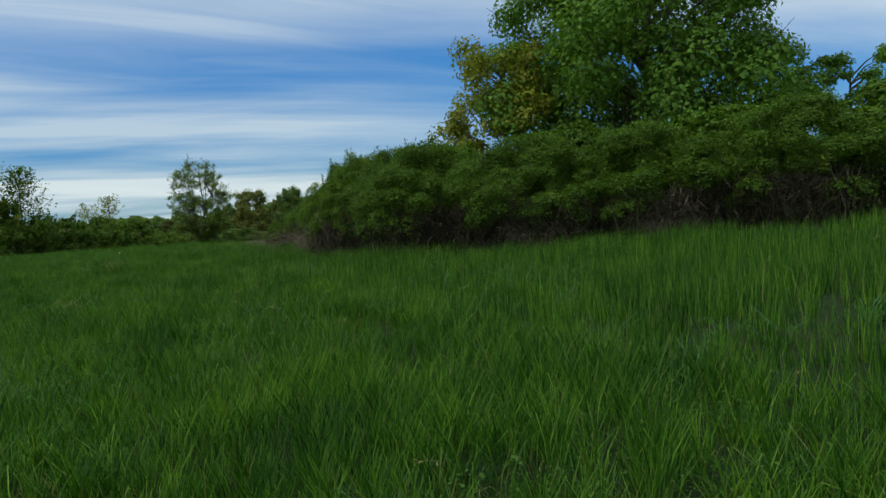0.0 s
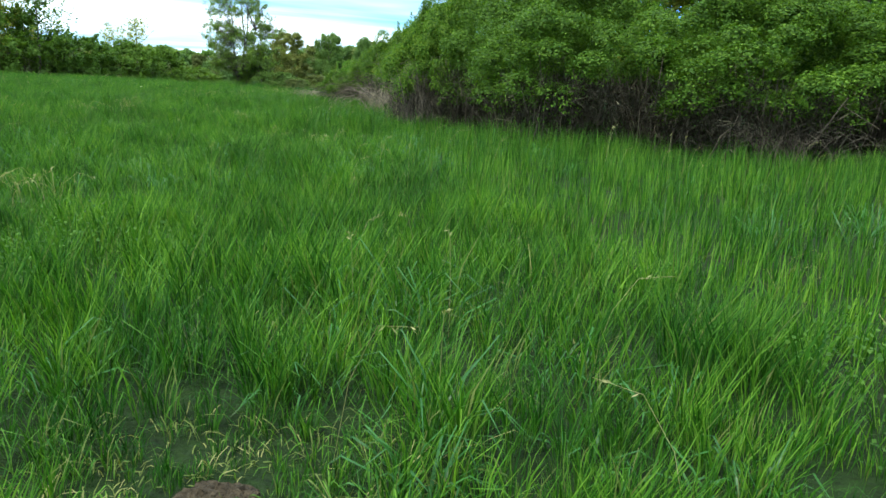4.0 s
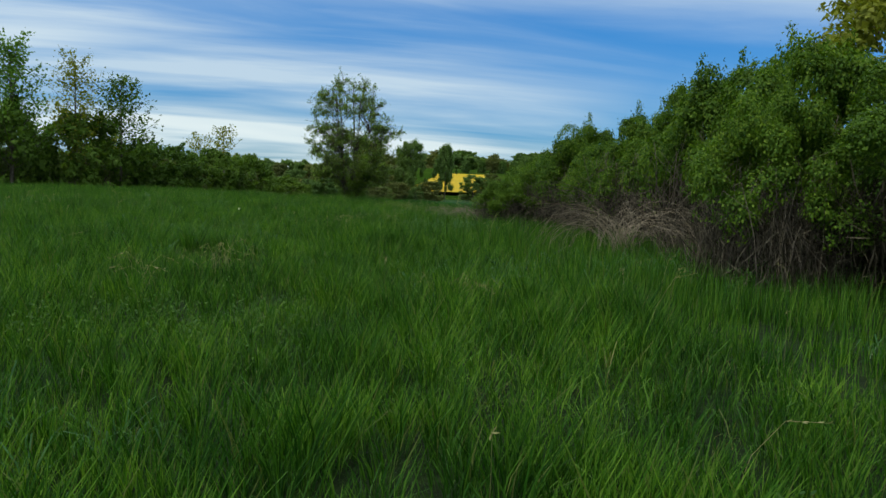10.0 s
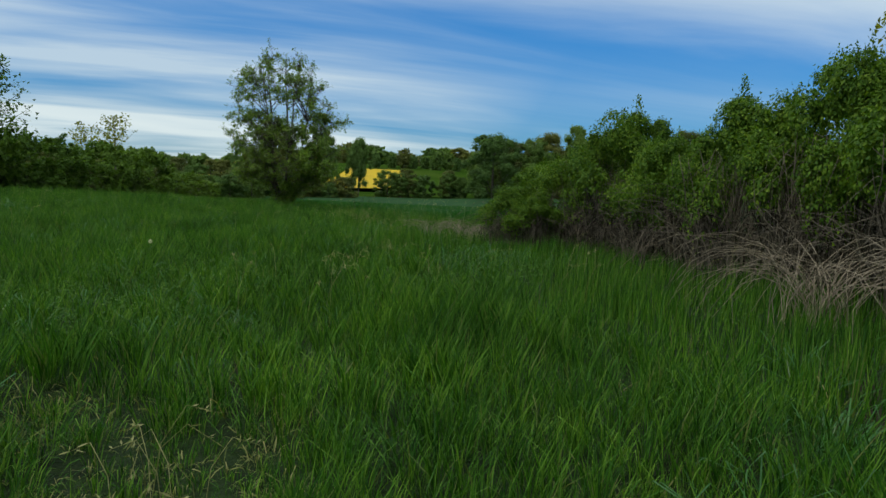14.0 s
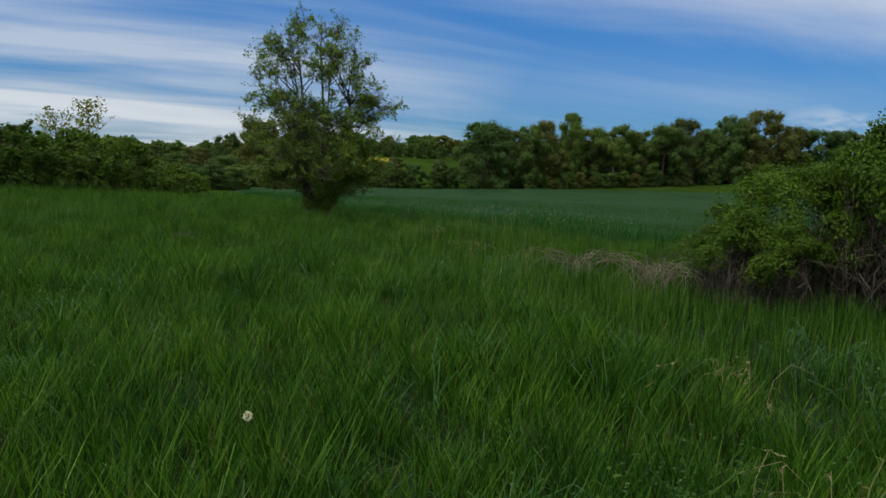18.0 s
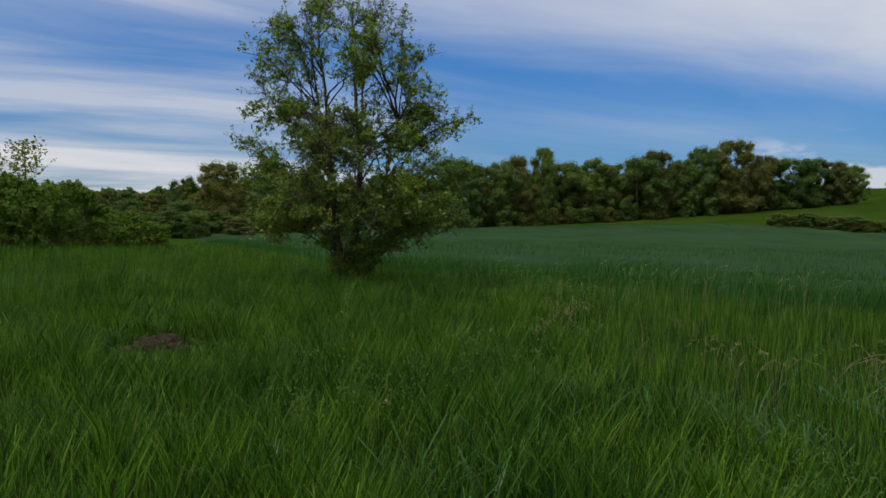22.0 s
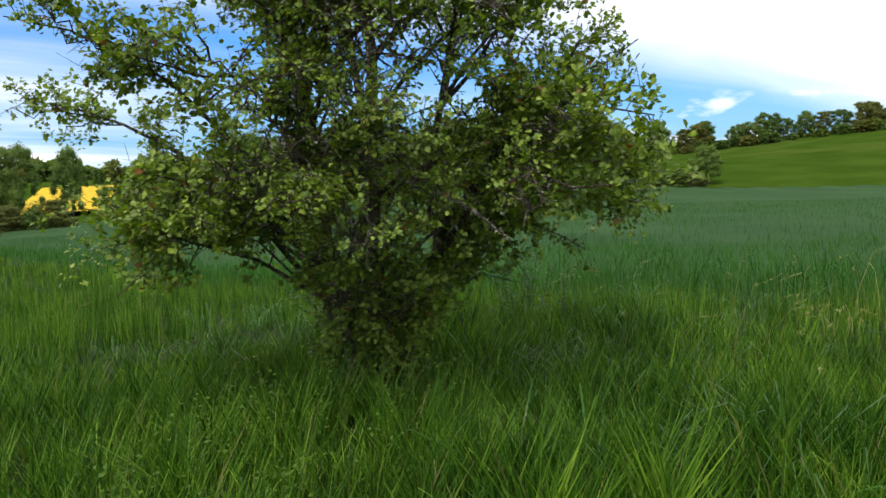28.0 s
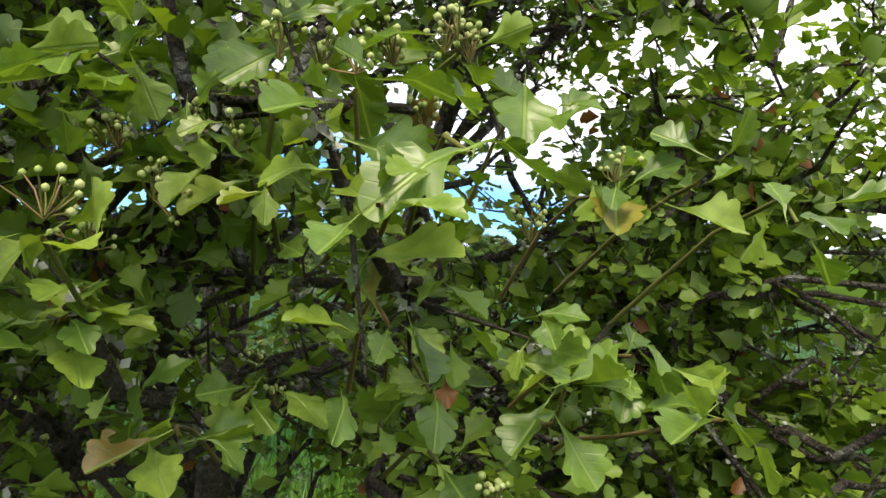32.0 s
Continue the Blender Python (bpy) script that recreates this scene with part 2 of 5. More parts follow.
def solid(name, stops, scale, rough=0.85, bump=0.3, bump_scale=None, stretch=(1, 1, 1), second=None, gloss=0.2):
    """A rough opaque surface with grain at two scales and fine relief."""
    m, n, l = material(name)
    out = n.new("ShaderNodeOutputMaterial")
    geo = n.new("ShaderNodeNewGeometry")
    mp = n.new("ShaderNodeMapping")
    mp.inputs["Scale"].default_value = stretch
    l.new(geo.outputs["Position"], mp.inputs[0])
    fac = noise_tex(n, l, mp.outputs[0], scale, 6.0)
    col = ramp(n, stops)
    l.new(fac, col.inputs[0])
    colour = col.outputs[0]
    if second:
        s2, lo, hi, tint = second
        f2 = noise_tex(n, l, mp.outputs[0], s2, 5.0)
        r2 = n.new("ShaderNodeMapRange")
        r2.interpolation_type = "SMOOTHSTEP"
        r2.inputs["From Min"].default_value, r2.inputs["From Max"].default_value = lo, hi
        l.new(f2, r2.inputs["Value"])
        mx = n.new("ShaderNodeMix")
        mx.data_type = "RGBA"
        l.new(r2.outputs["Result"], mx.inputs["Factor"])
        l.new(colour, mx.inputs["A"])
        mx.inputs["B"].default_value = (*tint, 1)
        colour = mx.outputs["Result"]
    p = n.new("ShaderNodeBsdfPrincipled")
    p.inputs["Roughness"].default_value = rough
    p.inputs["Specular IOR Level"].default_value = gloss
    l.new(colour, p.inputs["Base Color"])
    b = n.new("ShaderNodeBump")
    b.inputs["Strength"].default_value = bump
    b.inputs["Distance"].default_value = 0.05
    l.new(noise_tex(n, l, mp.outputs[0], bump_scale or scale * 3, 6.0), b.inputs["Height"])
    l.new(b.outputs[0], p.inputs["Normal"])
    l.new(p.outputs[0], out.inputs["Surface"])
    return m


# Near-black soil with browner patches: shade between the grass blades is put into its colour.
M_SHADED_SOIL = solid("meadow_soil_shade_dark", [(0.3, (0.005, 0.013, 0.002)), (0.7, (0.016, 0.036, 0.006))], 9.0, bump=1.0, bump_scale=30.0,
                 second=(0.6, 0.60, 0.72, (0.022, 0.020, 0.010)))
M_PASTURE = solid("pasture", [(0.3, (0.021, 0.048, 0.006)), (0.7, (0.036, 0.070, 0.010))], 0.12, bump=0.7, bump_scale=3.0, second=(0.03, 0.5, 0.7, (0.044, 0.072, 0.013)), gloss=0.0)
M_GRASS = leafy("meadow_grass_blades", [(0.0, (0.011, 0.046, 0.004)), (0.5, (0.046, 0.134, 0.011)), (1.0, (0.155, 0.278, 0.034))], 1.3, 0.9, dry=(0.035, (0.125, 0.155, 0.048)), patch_tint=(0.44, 0.58, 0.66), rough=0.5, gloss=0.17, through_light=0.32)
M_BROAD = leafy("broad_grass_blades", [(0.0, (0.024, 0.088, 0.020)), (1.0, (0.05, 0.15, 0.036))], 0.8, 0.5, rough=0.36, gloss=0.35)
M_DRYGRASS = leafy("dry_grass_blades", [(0.0, (0.07, 0.11, 0.025)), (0.6, (0.14, 0.16, 0.05)), (1.0, (0.27, 0.25, 0.12))], 2.0, 0.4, through_light=0.25)
M_HERB = leafy("herb_leaves", [(0.0, (0.024, 0.070, 0.009)), (1.0, (0.070, 0.145, 0.020))], 1.5, 0.5, through_light=0.3)
M_STRAW = leafy("straw_stems", [(0.0, (0.15, 0.16, 0.06)), (1.0, (0.34, 0.32, 0.17))], 0.8, 0.3, through_light=0.2)
M_WHEAT = leafy("young_cereal_blades", [(0.0, (0.019, 0.080, 0.018)), (1.0, (0.045, 0.132, 0.030))], 0.12, 0.5, through_light=0.25, rough=0.85, gloss=0.03)
M_FIELD = solid("cereal_canopy", [(0.3, (0.014, 0.043, 0.015)), (0.7, (0.027, 0.068, 0.023))], 0.25, rough=1.0, bump=1.0, bump_scale=3.0, stretch=(1, 0.35, 1), gloss=0.06)
M_RAPE = solid("rapeseed_bloom", [(0.3, (0.36, 0.25, 0.006)), (0.7, (0.50, 0.36, 0.008))], 0.8, bump=1.0, bump_scale=4.0, second=(0.4, 0.62, 0.75, (0.12, 0.2, 0.03)))
M_HEDGE = leafy("hedge_leaves", [(0.0, (0.026, 0.064, 0.006)), (0.6, (0.060, 0.124, 0.010)), (1.0, (0.120, 0.200, 0.020))], 0.7, 0.6, through_light=0.3)
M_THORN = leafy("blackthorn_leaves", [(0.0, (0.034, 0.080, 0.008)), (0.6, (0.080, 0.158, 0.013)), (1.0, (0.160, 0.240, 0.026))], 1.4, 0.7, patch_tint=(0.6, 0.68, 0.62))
M_SIDE = leafy("far_hedge_leaves", [(0.0, (0.0517, 0.1035, 0.0138)), (1.0, (0.1173, 0.1989, 0.0276))], 0.3, 0.6, each=0.6)
M_HAW = leafy("hawthorn_leaves", [(0.0, (0.066, 0.125, 0.018)), (0.6, (0.138, 0.228, 0.031)), (1.0, (0.230, 0.330, 0.050))], 1.2, 0.4, through_light=0.36, dry=(0.012, (0.17, 0.07, 0.02)), gloss=0.4, rough=0.45)


def veined_leaf(name):
    """A single lobed leaf: pale midrib, mottled green, a waxy sheen; each leaf its own tone."""
    m, n, l = material(name)
    out = n.new("ShaderNodeOutputMaterial")
    co = n.new("ShaderNodeTexCoord")
    info = n.new("ShaderNodeObjectInfo")
    tone = ramp(n, [(0.0, (0.060, 0.120, 0.018)), (0.55, (0.125, 0.215, 0.030)), (0.95, (0.220, 0.310, 0.048)), (0.985, (0.20, 0.13, 0.03))])
    l.new(info.outputs["Random"], tone.inputs[0])
    mottle = ramp(n, [(0.35, (0.72, 0.76, 0.7)), (0.65, (1.15, 1.12, 1.1))])
    l.new(noise_tex(n, l, co.outputs["Object"], 3.5, 6.0), mottle.inputs[0])
    mul = n.new("ShaderNodeMix")
    mul.data_type, mul.blend_type = "RGBA", "MULTIPLY"
    mul.inputs["Factor"].default_value = 1.0
    l.new(tone.outputs[0], mul.inputs["A"])
    l.new(mottle.outputs[0], mul.inputs["B"])
    sep = n.new("ShaderNodeSeparateXYZ")
    l.new(co.outputs["Object"], sep.inputs[0])
    away = n.new("ShaderNodeMath")
    away.operation = "ABSOLUTE"
    l.new(sep.outputs["X"], away.inputs[0])
    rib = n.new("ShaderNodeMapRange")
    rib.inputs["From Min"].default_value, rib.inputs["From Max"].default_value = 0.030, 0.008
    l.new(away.outputs[0], rib.inputs["Value"])
    # side veins that climb from the midrib
    slope = n.new("ShaderNodeMath")
    slope.operation = "MULTIPLY_ADD"
    l.new(away.outputs[0], slope.inputs[0])
    slope.inputs[1].default_value = -0.8
    l.new(sep.outputs["Y"], slope.inputs[2])
    wave = n.new("ShaderNodeMath")
    wave.operation = "PINGPONG"
    l.new(slope.outputs[0], wave.inputs[0])
    wave.inputs[1].default_value = 0.07
    vein = n.new("ShaderNodeMapRange")
    vein.inputs["From Min"].default_value, vein.inputs["From Max"].default_value = 0.012, 0.003
    vein.inputs["To Max"].default_value = 0.16
    l.new(wave.outputs[0], vein.inputs["Value"])
    both = n.new("ShaderNodeMath")
    both.operation = "MAXIMUM"
    l.new(rib.outputs["Result"], both.inputs[0])
    l.new(vein.outputs["Result"], both.inputs[1])
    pale = n.new("ShaderNodeMix")
    pale.data_type = "RGBA"
    l.new(both.outputs[0], pale.inputs["Factor"])
    l.new(mul.outputs["Result"], pale.inputs["A"])
    pale.inputs["B"].default_value = (0.20, 0.30, 0.06, 1)
    bump = n.new("ShaderNodeBump")
    bump.inputs["Strength"].default_value, bump.inputs["Distance"].default_value = 0.6, 0.001
    bump.invert = True
    l.new(both.outputs[0], bump.inputs["Height"])
    p = n.new("ShaderNodeBsdfPrincipled")
    p.inputs["Roughness"].default_value = 0.38
    p.inputs["Specular IOR Level"].default_value = 0.5
    l.new(pale.outputs["Result"], p.inputs["Base Color"])
    l.new(bump.outputs[0], p.inputs["Normal"])
    t = n.new("ShaderNodeBsdfTranslucent")
    warm = n.new("ShaderNodeMix")
    warm.data_type, warm.blend_type = "RGBA", "MULTIPLY"
    warm.inputs["Factor"].default_value = 1.0
    l.new(pale.outputs["Result"], warm.inputs["A"])
    warm.inputs["B"].default_value = (1.4, 1.4, 0.6, 1)
    l.new(warm.outputs["Result"], t.inputs["Color"])
    mix = n.new("ShaderNodeMixShader")
    mix.inputs[0].default_value = 0.35
    l.new(p.outputs[0], mix.inputs[1])
    l.new(t.outputs[0], mix.inputs[2])
    l.new(mix.outputs[0], out.inputs["Surface"])
    return m


M_LEAF = veined_leaf("hawthorn_leaf_veined")
M_TREE = leafy("tree_leaves", [(0.0, (0.060, 0.140, 0.022)), (1.0, (0.138, 0.250, 0.038))], 0.35, 0.6)
M_OLIVE = leafy("young_oak_leaves", [(0.0, (0.13, 0.155, 0.02)), (1.0, (0.23, 0.25, 0.035))], 0.5, 0.5)
M_FAR = leafy("far_leaves", [(0.0, (0.068, 0.128, 0.032)), (1.0, (0.120, 0.196, 0.052))], 0.1, 0.5, patch_tint=(0.75, 0.75, 0.75), each=0.8, through_light=0.35)
M_FAR_BROWN = leafy("far_budding_leaves", [(0.0, (0.088, 0.112, 0.034)), (1.0, (0.148, 0.165, 0.058))], 0.1, 0.5, each=0.8, through_light=0.35)
M_BARK = solid("grey_bark", [(0.3, (0.045, 0.038, 0.030)), (0.7, (0.13, 0.115, 0.095))], 14, bump=0.8, second=(30, 0.56, 0.66, (0.30, 0.31, 0.27)))
M_TWIG = solid("lichen_crusted_twigs", [(0.3, (0.040, 0.033, 0.026)), (0.7, (0.11, 0.095, 0.078))], 30, bump=1.0, bump_scale=160.0, second=(22, 0.54, 0.66, (0.28, 0.29, 0.26)))
M_LICHEN = leafy("grey_lichen", [(0.0, (0.17, 0.18, 0.16)), (1.0, (0.40, 0.42, 0.37))], 20.0, 0.4, through_light=0.05, rough=0.9, gloss=0.05)
M_SHOOT = leafy("young_shoots", [(0.0, (0.10, 0.14, 0.03)), (1.0, (0.20, 0.13, 0.06))], 3.0, 0.3, through_light=0.1)
# Twig fillings for the bushes, with the shade of the interior in their colours.
M_SHADE_TWIG = leafy("shade_dark_twigs", [(0.0, (0.012, 0.011, 0.008)), (0.85, (0.040, 0.034, 0.026)), (1.0, (0.14, 0.12, 0.09))], 1.0, 0.4, through_light=0.0, gloss=0.1)
M_SHADE_DRYTWIG = leafy("shade_toned_dry_twigs", [(0.0, (0.014, 0.012, 0.009)), (0.6, (0.045, 0.039, 0.031)), (1.0, (0.16, 0.14, 0.11))], 1.0, 0.4, through_light=0.0, gloss=0.1)
M_SOIL = solid("crumbly_soil", [(0.3, (0.026, 0.019, 0.012)), (0.7, (0.085, 0.062, 0.040))], 25, bump=1.0)
M_NETTLE = leafy("dark_nettle_leaves", [(0.0, (0.018, 0.050, 0.014)), (1.0, (0.035, 0.085, 0.022))], 2.0, 0.4)
M_FLUFF = leafy("dandelion_fluff", [(0.0, (0.55, 0.55, 0.52)), (1.0, (0.75, 0.75, 0.72))], 2.0, 0.2, through_light=0.4)
M_PALE = solid("bleached_dead_wood", [(0.3, (0.16, 0.13, 0.10)), (0.7, (0.32, 0.27, 0.21))], 12, bump=0.5)
M_BUD = leafy("flower_buds", [(0.0, (0.26, 0.33, 0.10)), (1.0, (0.46, 0.50, 0.24))], 3.0, 0.3, through_light=0.15)
# A darker copy of the dead twigs: shade under the hedge is painted in.
M_SHADE_STEM = solid("shade_darkened_stems", [(0.3, (0.045, 0.036, 0.028)), (0.7, (0.13, 0.108, 0.085))], 12, bump=0.5)
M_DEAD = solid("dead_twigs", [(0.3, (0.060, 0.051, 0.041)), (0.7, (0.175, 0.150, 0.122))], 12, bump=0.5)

# ---- mesh tools ----


def arrays_mesh(name, verts, tris, mat, smooth=False):
    me = bpy.data.meshes.new(name)
    verts = np.ascontiguousarray(verts, dtype=np.float32)
    tris = np.ascontiguousarray(tris, dtype=np.int32)
    me.vertices.add(len(verts))
    me.vertices.foreach_set("co", verts.ravel())
    me.loops.add(tris.size)
    me.loops.foreach_set("vertex_index", tris.ravel())
    me.polygons.add(len(tris))
    me.polygons.foreach_set("loop_start", np.arange(0, tris.size, 3, dtype=np.int32))
    me.update(calc_edges=True)
    if smooth:
        me.polygons.foreach_set("use_smooth", np.ones(len(tris), dtype=bool))
    me.materials.append(mat)
    return me


def part(name, me, parent, label=""):
    ob = new(name, me)
    ob.parent = parent
    return tagged(ob, label)


def thing(name, x, y, z, label, category, group="", turn=0.0, size=1.0):
    ob = new(name)
    ob.empty_display_size = 0.2
    ob.matrix_basis = pose(x, y, z, 0, 0, turn) @ Matrix.Scale(size, 4)
    return tagged(ob, label, category, group)


def scatter(shape_v, shape_t, places, frames, sizes):
    """Many small shapes as one set of vertices and triangles; frames: (n, 3, 3) with the axes as columns; sizes: (n,) or (n, 3)."""
    k = len(shape_v)
    sizes = np.asarray(sizes, dtype=float)
    if sizes.ndim == 1:
        sizes = sizes[:, None].repeat(3, 1)
    v = np.einsum("nij,nkj->nki", frames, shape_v[None] * sizes[:, None, :]) + places[:, None, :]
    t = shape_t[None] + (np.arange(len(places)) * k)[:, None, None]
    return v.reshape(-1, 3), t.reshape(-1, 3)


def joined(pieces):
    vs, ts, at = [], [], 0
    for v, t in pieces:
        vs.append(v)
        ts.append(t + at)
        at += len(v)
    return np.concatenate(vs), np.concatenate(ts)


def unit(a):
    return a / np.maximum(np.linalg.norm(a, axis=-1, keepdims=True), 1e-9)


def frames_from(normals, along):
    """Columns: across, along, normal."""
    n = unit(normals)
    a = unit(along - n * (along * n).sum(-1, keepdims=True))
    return np.stack([np.cross(a, n), a, n], axis=-1)


LEAF_V = np.array([(0, 0, 0), (-0.36, 0.45, 0.07), (0, 1.0, -0.03), (0.36, 0.45, 0.07), (0, 0.5, 0.0)])
LEAF_T = np.array([(0, 4, 1), (1, 4, 2), (0, 3, 4), (4, 3, 2)])
FLAT_V = np.array([(0, 0, 0), (-0.42, 0.5, 0.06), (0, 1.0, 0), (0.42, 0.5, 0.06)])
FLAT_T = np.array([(0, 3, 1), (1, 3, 2)])
TRI_V = np.array([(-0.46, 0.12, 0.03), (0.46, 0.12, 0.0), (0.05, 1.0, 0.02)])
TRI_T = np.array([(0, 1, 2)])


def tube(points, radii, sides=5):
    p = np.asarray(points, dtype=float)
    r = np.asarray(radii, dtype=float)
    d = unit(np.gradient(p, axis=0))
    ref = np.array((0.31, 0.95, 0.05)) if abs(d[0][2]) > 0.7 else np.array((0.1, 0.05, 0.99))
    u = unit(np.cross(d, ref))
    w = np.cross(d, u)
    a = np.linspace(0, 2 * np.pi, sides, endpoint=False)
    ring = u[:, None] * np.cos(a)[None, :, None] + w[:, None] * np.sin(a)[None, :, None]
    v = (p[:, None] + ring * r[:, None, None]).reshape(-1, 3)
    k = len(p)
    i = np.arange(k - 1)[:, None] * sides
    j = np.arange(sides)[None]
    q = (j + 1) % sides
    t = np.concatenate([np.stack([i + j, i + q, i + sides + q], -1).reshape(-1, 3), np.stack([i + j, i + sides + q, i + sides + j], -1).reshape(-1, 3)])
    return v, t


def limbs_mesh(name, limbs, mat, thick=5):
    return arrays_mesh(name, *joined([tube(p, r, thick if d > 0 else 3) for p, r, d in limbs]), mat, smooth=True)


# ---- the lie of the land ----
LAND = np.array([
    (0, 0, 0.20), (-4.4, 8.8, 0.25), (-7.7, 16, 0.43), (-10.2, 20.9, 0.67), (-12.3, 26.3, 0.79), (-14.2, 31, 0.78), (-14.5, 34.9, 0.74), (-13.25, 39.2, 0.74),
    (1.6, 13.8, 0.65), (9.5, 13, 0.95), (12, 0, 0.75), (-3.7, 21, 0.60), (-7.7, 31.3, 0.70), (-28, 50, 0.80), (-35, 35, 0.85), (-17, 12, 0.30), (-8, 46, 0.35), (10, 70, -0.5),
    (44, 125, 0.3), (41, 148, 1.7), (70, 148, 4.9), (63, 118, -0.2), (68, 93, -1.6), (40, 60, -1.0), (-26, 88, -0.6), (-12, 138, -1.0), (-36, 134, -1.1), (0, -25, 0.15), (-45, 0, 0.35), (45, 25, 0.1),
])


def rbf_weights():
    p = LAND[:, :2]
    d = np.linalg.norm(p[:, None] - p[None], axis=-1)
    return np.linalg.solve(d + np.eye(len(p)) * 0.6, LAND[:, 2])


LAND_W = rbf_weights()


def smooth(a, b, v):
    t = np.clip((v - a) / (b - a), 0, 1)
    return t * t * (3 - 2 * t)


def land(x, y):
    x, y = np.asarray(x, dtype=float), np.asarray(y, dtype=float)
    d = np.sqrt((x[..., None] - LAND[:, 0]) ** 2 + (y[..., None] - LAND[:, 1]) ** 2)
    z = (d * LAND_W).sum(-1)
    far = np.hypot(x - 15, y - 65)
    k = smooth(85, 150, far)
    hill = 11.5 * smooth(75, 210, x * 0.88 + y * 0.36 - 25) * smooth(10, 90, x)
    rise = 8.0 * smooth(165, 270, y - 0.1 * x) * smooth(60, -10, x) * smooth(-115, -45, x)
    return z * (1 - k) + (hill + rise) * smooth(60, 130, far)


def spaced(lo, hi, near_lo, near_hi, fine, growth):
    v = list(np.arange(near_lo, near_hi + fine, fine))
    s = fine
    while v[-1] < hi:
        s *= growth
        v.append(v[-1] + s)
    s = fine
    while v[0] > lo:
        s *= growth
        v.insert(0, v[0] - s)
    return np.array(v)


def grid_mesh(name, xs, ys, mat, lift=0.0, keep=None):
    X, Y = np.meshgrid(xs, ys)
    v = np.stack([X, Y, land(X, Y) + (lift(X, Y) if callable(lift) else lift)], -1).reshape(-1, 3)
    i = (np.arange(len(ys) - 1)[:, None] * len(xs) + np.arange(len(xs) - 1)[None]).ravel()
    t = np.concatenate([np.stack([i, i + 1, i + 1 + len(xs)], -1), np.stack([i, i + 1 + len(xs), i + len(xs)], -1)])
    if keep is not None:
        c = v[t].mean(1)
        t = t[keep(c[:, 0], c[:, 1])]
    return arrays_mesh(name, v, t, mat, smooth=True)


def field_side(x, y):
    """How far a place lies inside the cereal field, past its edge along the meadow."""
    return np.minimum((x + 8.8) * 0.75 + (y - 41.2) * 0.66, (x + 14.2) * 0.95 + (y - 47.2) * 0.30)


def in_field(x, y):
    return (field_side(x, y) > 0) & (y < 139 - 0.28 * np.maximum(x - 5, 0)) & (0.73 * x + 0.68 * y < 116)


ground = tagged(new("ground", grid_mesh("ground", spaced(-2500, 2500, -40, 30, 0.8, 1.10), spaced(-2000, 2500, -12, 66, 0.8, 1.10), M_SHADED_SOIL)),
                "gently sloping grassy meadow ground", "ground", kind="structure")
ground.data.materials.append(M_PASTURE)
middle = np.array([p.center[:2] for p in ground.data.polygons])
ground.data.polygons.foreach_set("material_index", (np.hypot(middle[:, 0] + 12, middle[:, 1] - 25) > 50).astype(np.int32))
cereal_field = tagged(new("cereal_field", grid_mesh("cereal_field", spaced(-80, 110, -22, 20, 0.7, 1.05), spaced(20, 142, 30, 60, 0.7, 1.05), M_FIELD, lambda x, y: 0.34 * smooth(0.3, 3.5, field_side(x, y)) - 0.02, in_field)),
                      "dark blue-green field of young cereal", "field", kind="structure")
for lo, hi, near, far in ((-36, -20, 160, 222), (-74, -66, 186, 192), (-66, -60, 196, 203)):
    tagged(new("rape_field", grid_mesh("rape_field", np.linspace(lo, hi, 16), np.linspace(near, far, 30), M_RAPE, 0.8)),
           "bright yellow flowering rapeseed field on a slope", "field", kind="structure")

# ---- grass ----
WAY = np.array([(0, 0), (-4.4, 8.8), (-7.7, 16), (-11.3, 23.6), (-14.2, 31), (-14.5, 34.9), (-13.3, 39)])
TREE = (-13.25, 39.2)


def off_path(x, y):
    best = np.full(x.shape, 1e9)
    for a, b in zip(WAY[:-1], WAY[1:]):
        d = b - a
        s = np.clip(((x - a[0]) * d[0] + (y - a[1]) * d[1]) / (d @ d), 0, 1)
        best = np.minimum(best, np.hypot(x - a[0] - s * d[0], y - a[1] - s * d[1]))
    return best


def waves(x, y, f, seed):
    """A smooth uneven pattern between about -1 and 1."""
    r = np.random.default_rng(seed)
    z = np.zeros_like(x)
    for k in range(7):
        a, ph, s = r.uniform(0, 6.28), r.uniform(0, 6.28), f * r.uniform(0.6, 1.7)
        z += np.sin((x * np.cos(a) + y * np.sin(a)) * s + ph + 1.3 * np.sin((y * np.cos(a) - x * np.sin(a)) * s * 0.7 + ph))
    return z / 3.2


BLADE3_V = np.array([(-0.5, 0, 0), (0.5, 0, 0), (-0.42, 0.10, 0.60), (0.42, 0.10, 0.60), (0, 0.40, 0.97)])
BLADE3_T = np.array([(0, 1, 3), (0, 3, 2), (2, 3, 4)])
BLADE1_V = np.array([(-0.5, 0, 0), (0.5, 0, 0), (0, 0.12, 0.98)])
BLADE1_T = np.array([(0, 1, 2)])
ARCH_T = np.array([(0, 1, 3), (0, 3, 2), (2, 3, 5), (2, 5, 4), (4, 5, 6)])
ARCH_V = np.array([(-0.4, 0, 0), (0.4, 0, 0), (-0.5, 0.10, 0.50), (0.5, 0.10, 0.50), (-0.40, 0.36, 0.80), (0.40, 0.36, 0.80), (0, 0.72, 0.70)])
KITE_V = np.array([(0, 0, 0), (-0.5, 0.03, 0.50), (0.5, 0.05, 0.52), (0, 0.22, 0.97)])
KITE_T = np.array([(0, 2, 1), (1, 2, 3)])


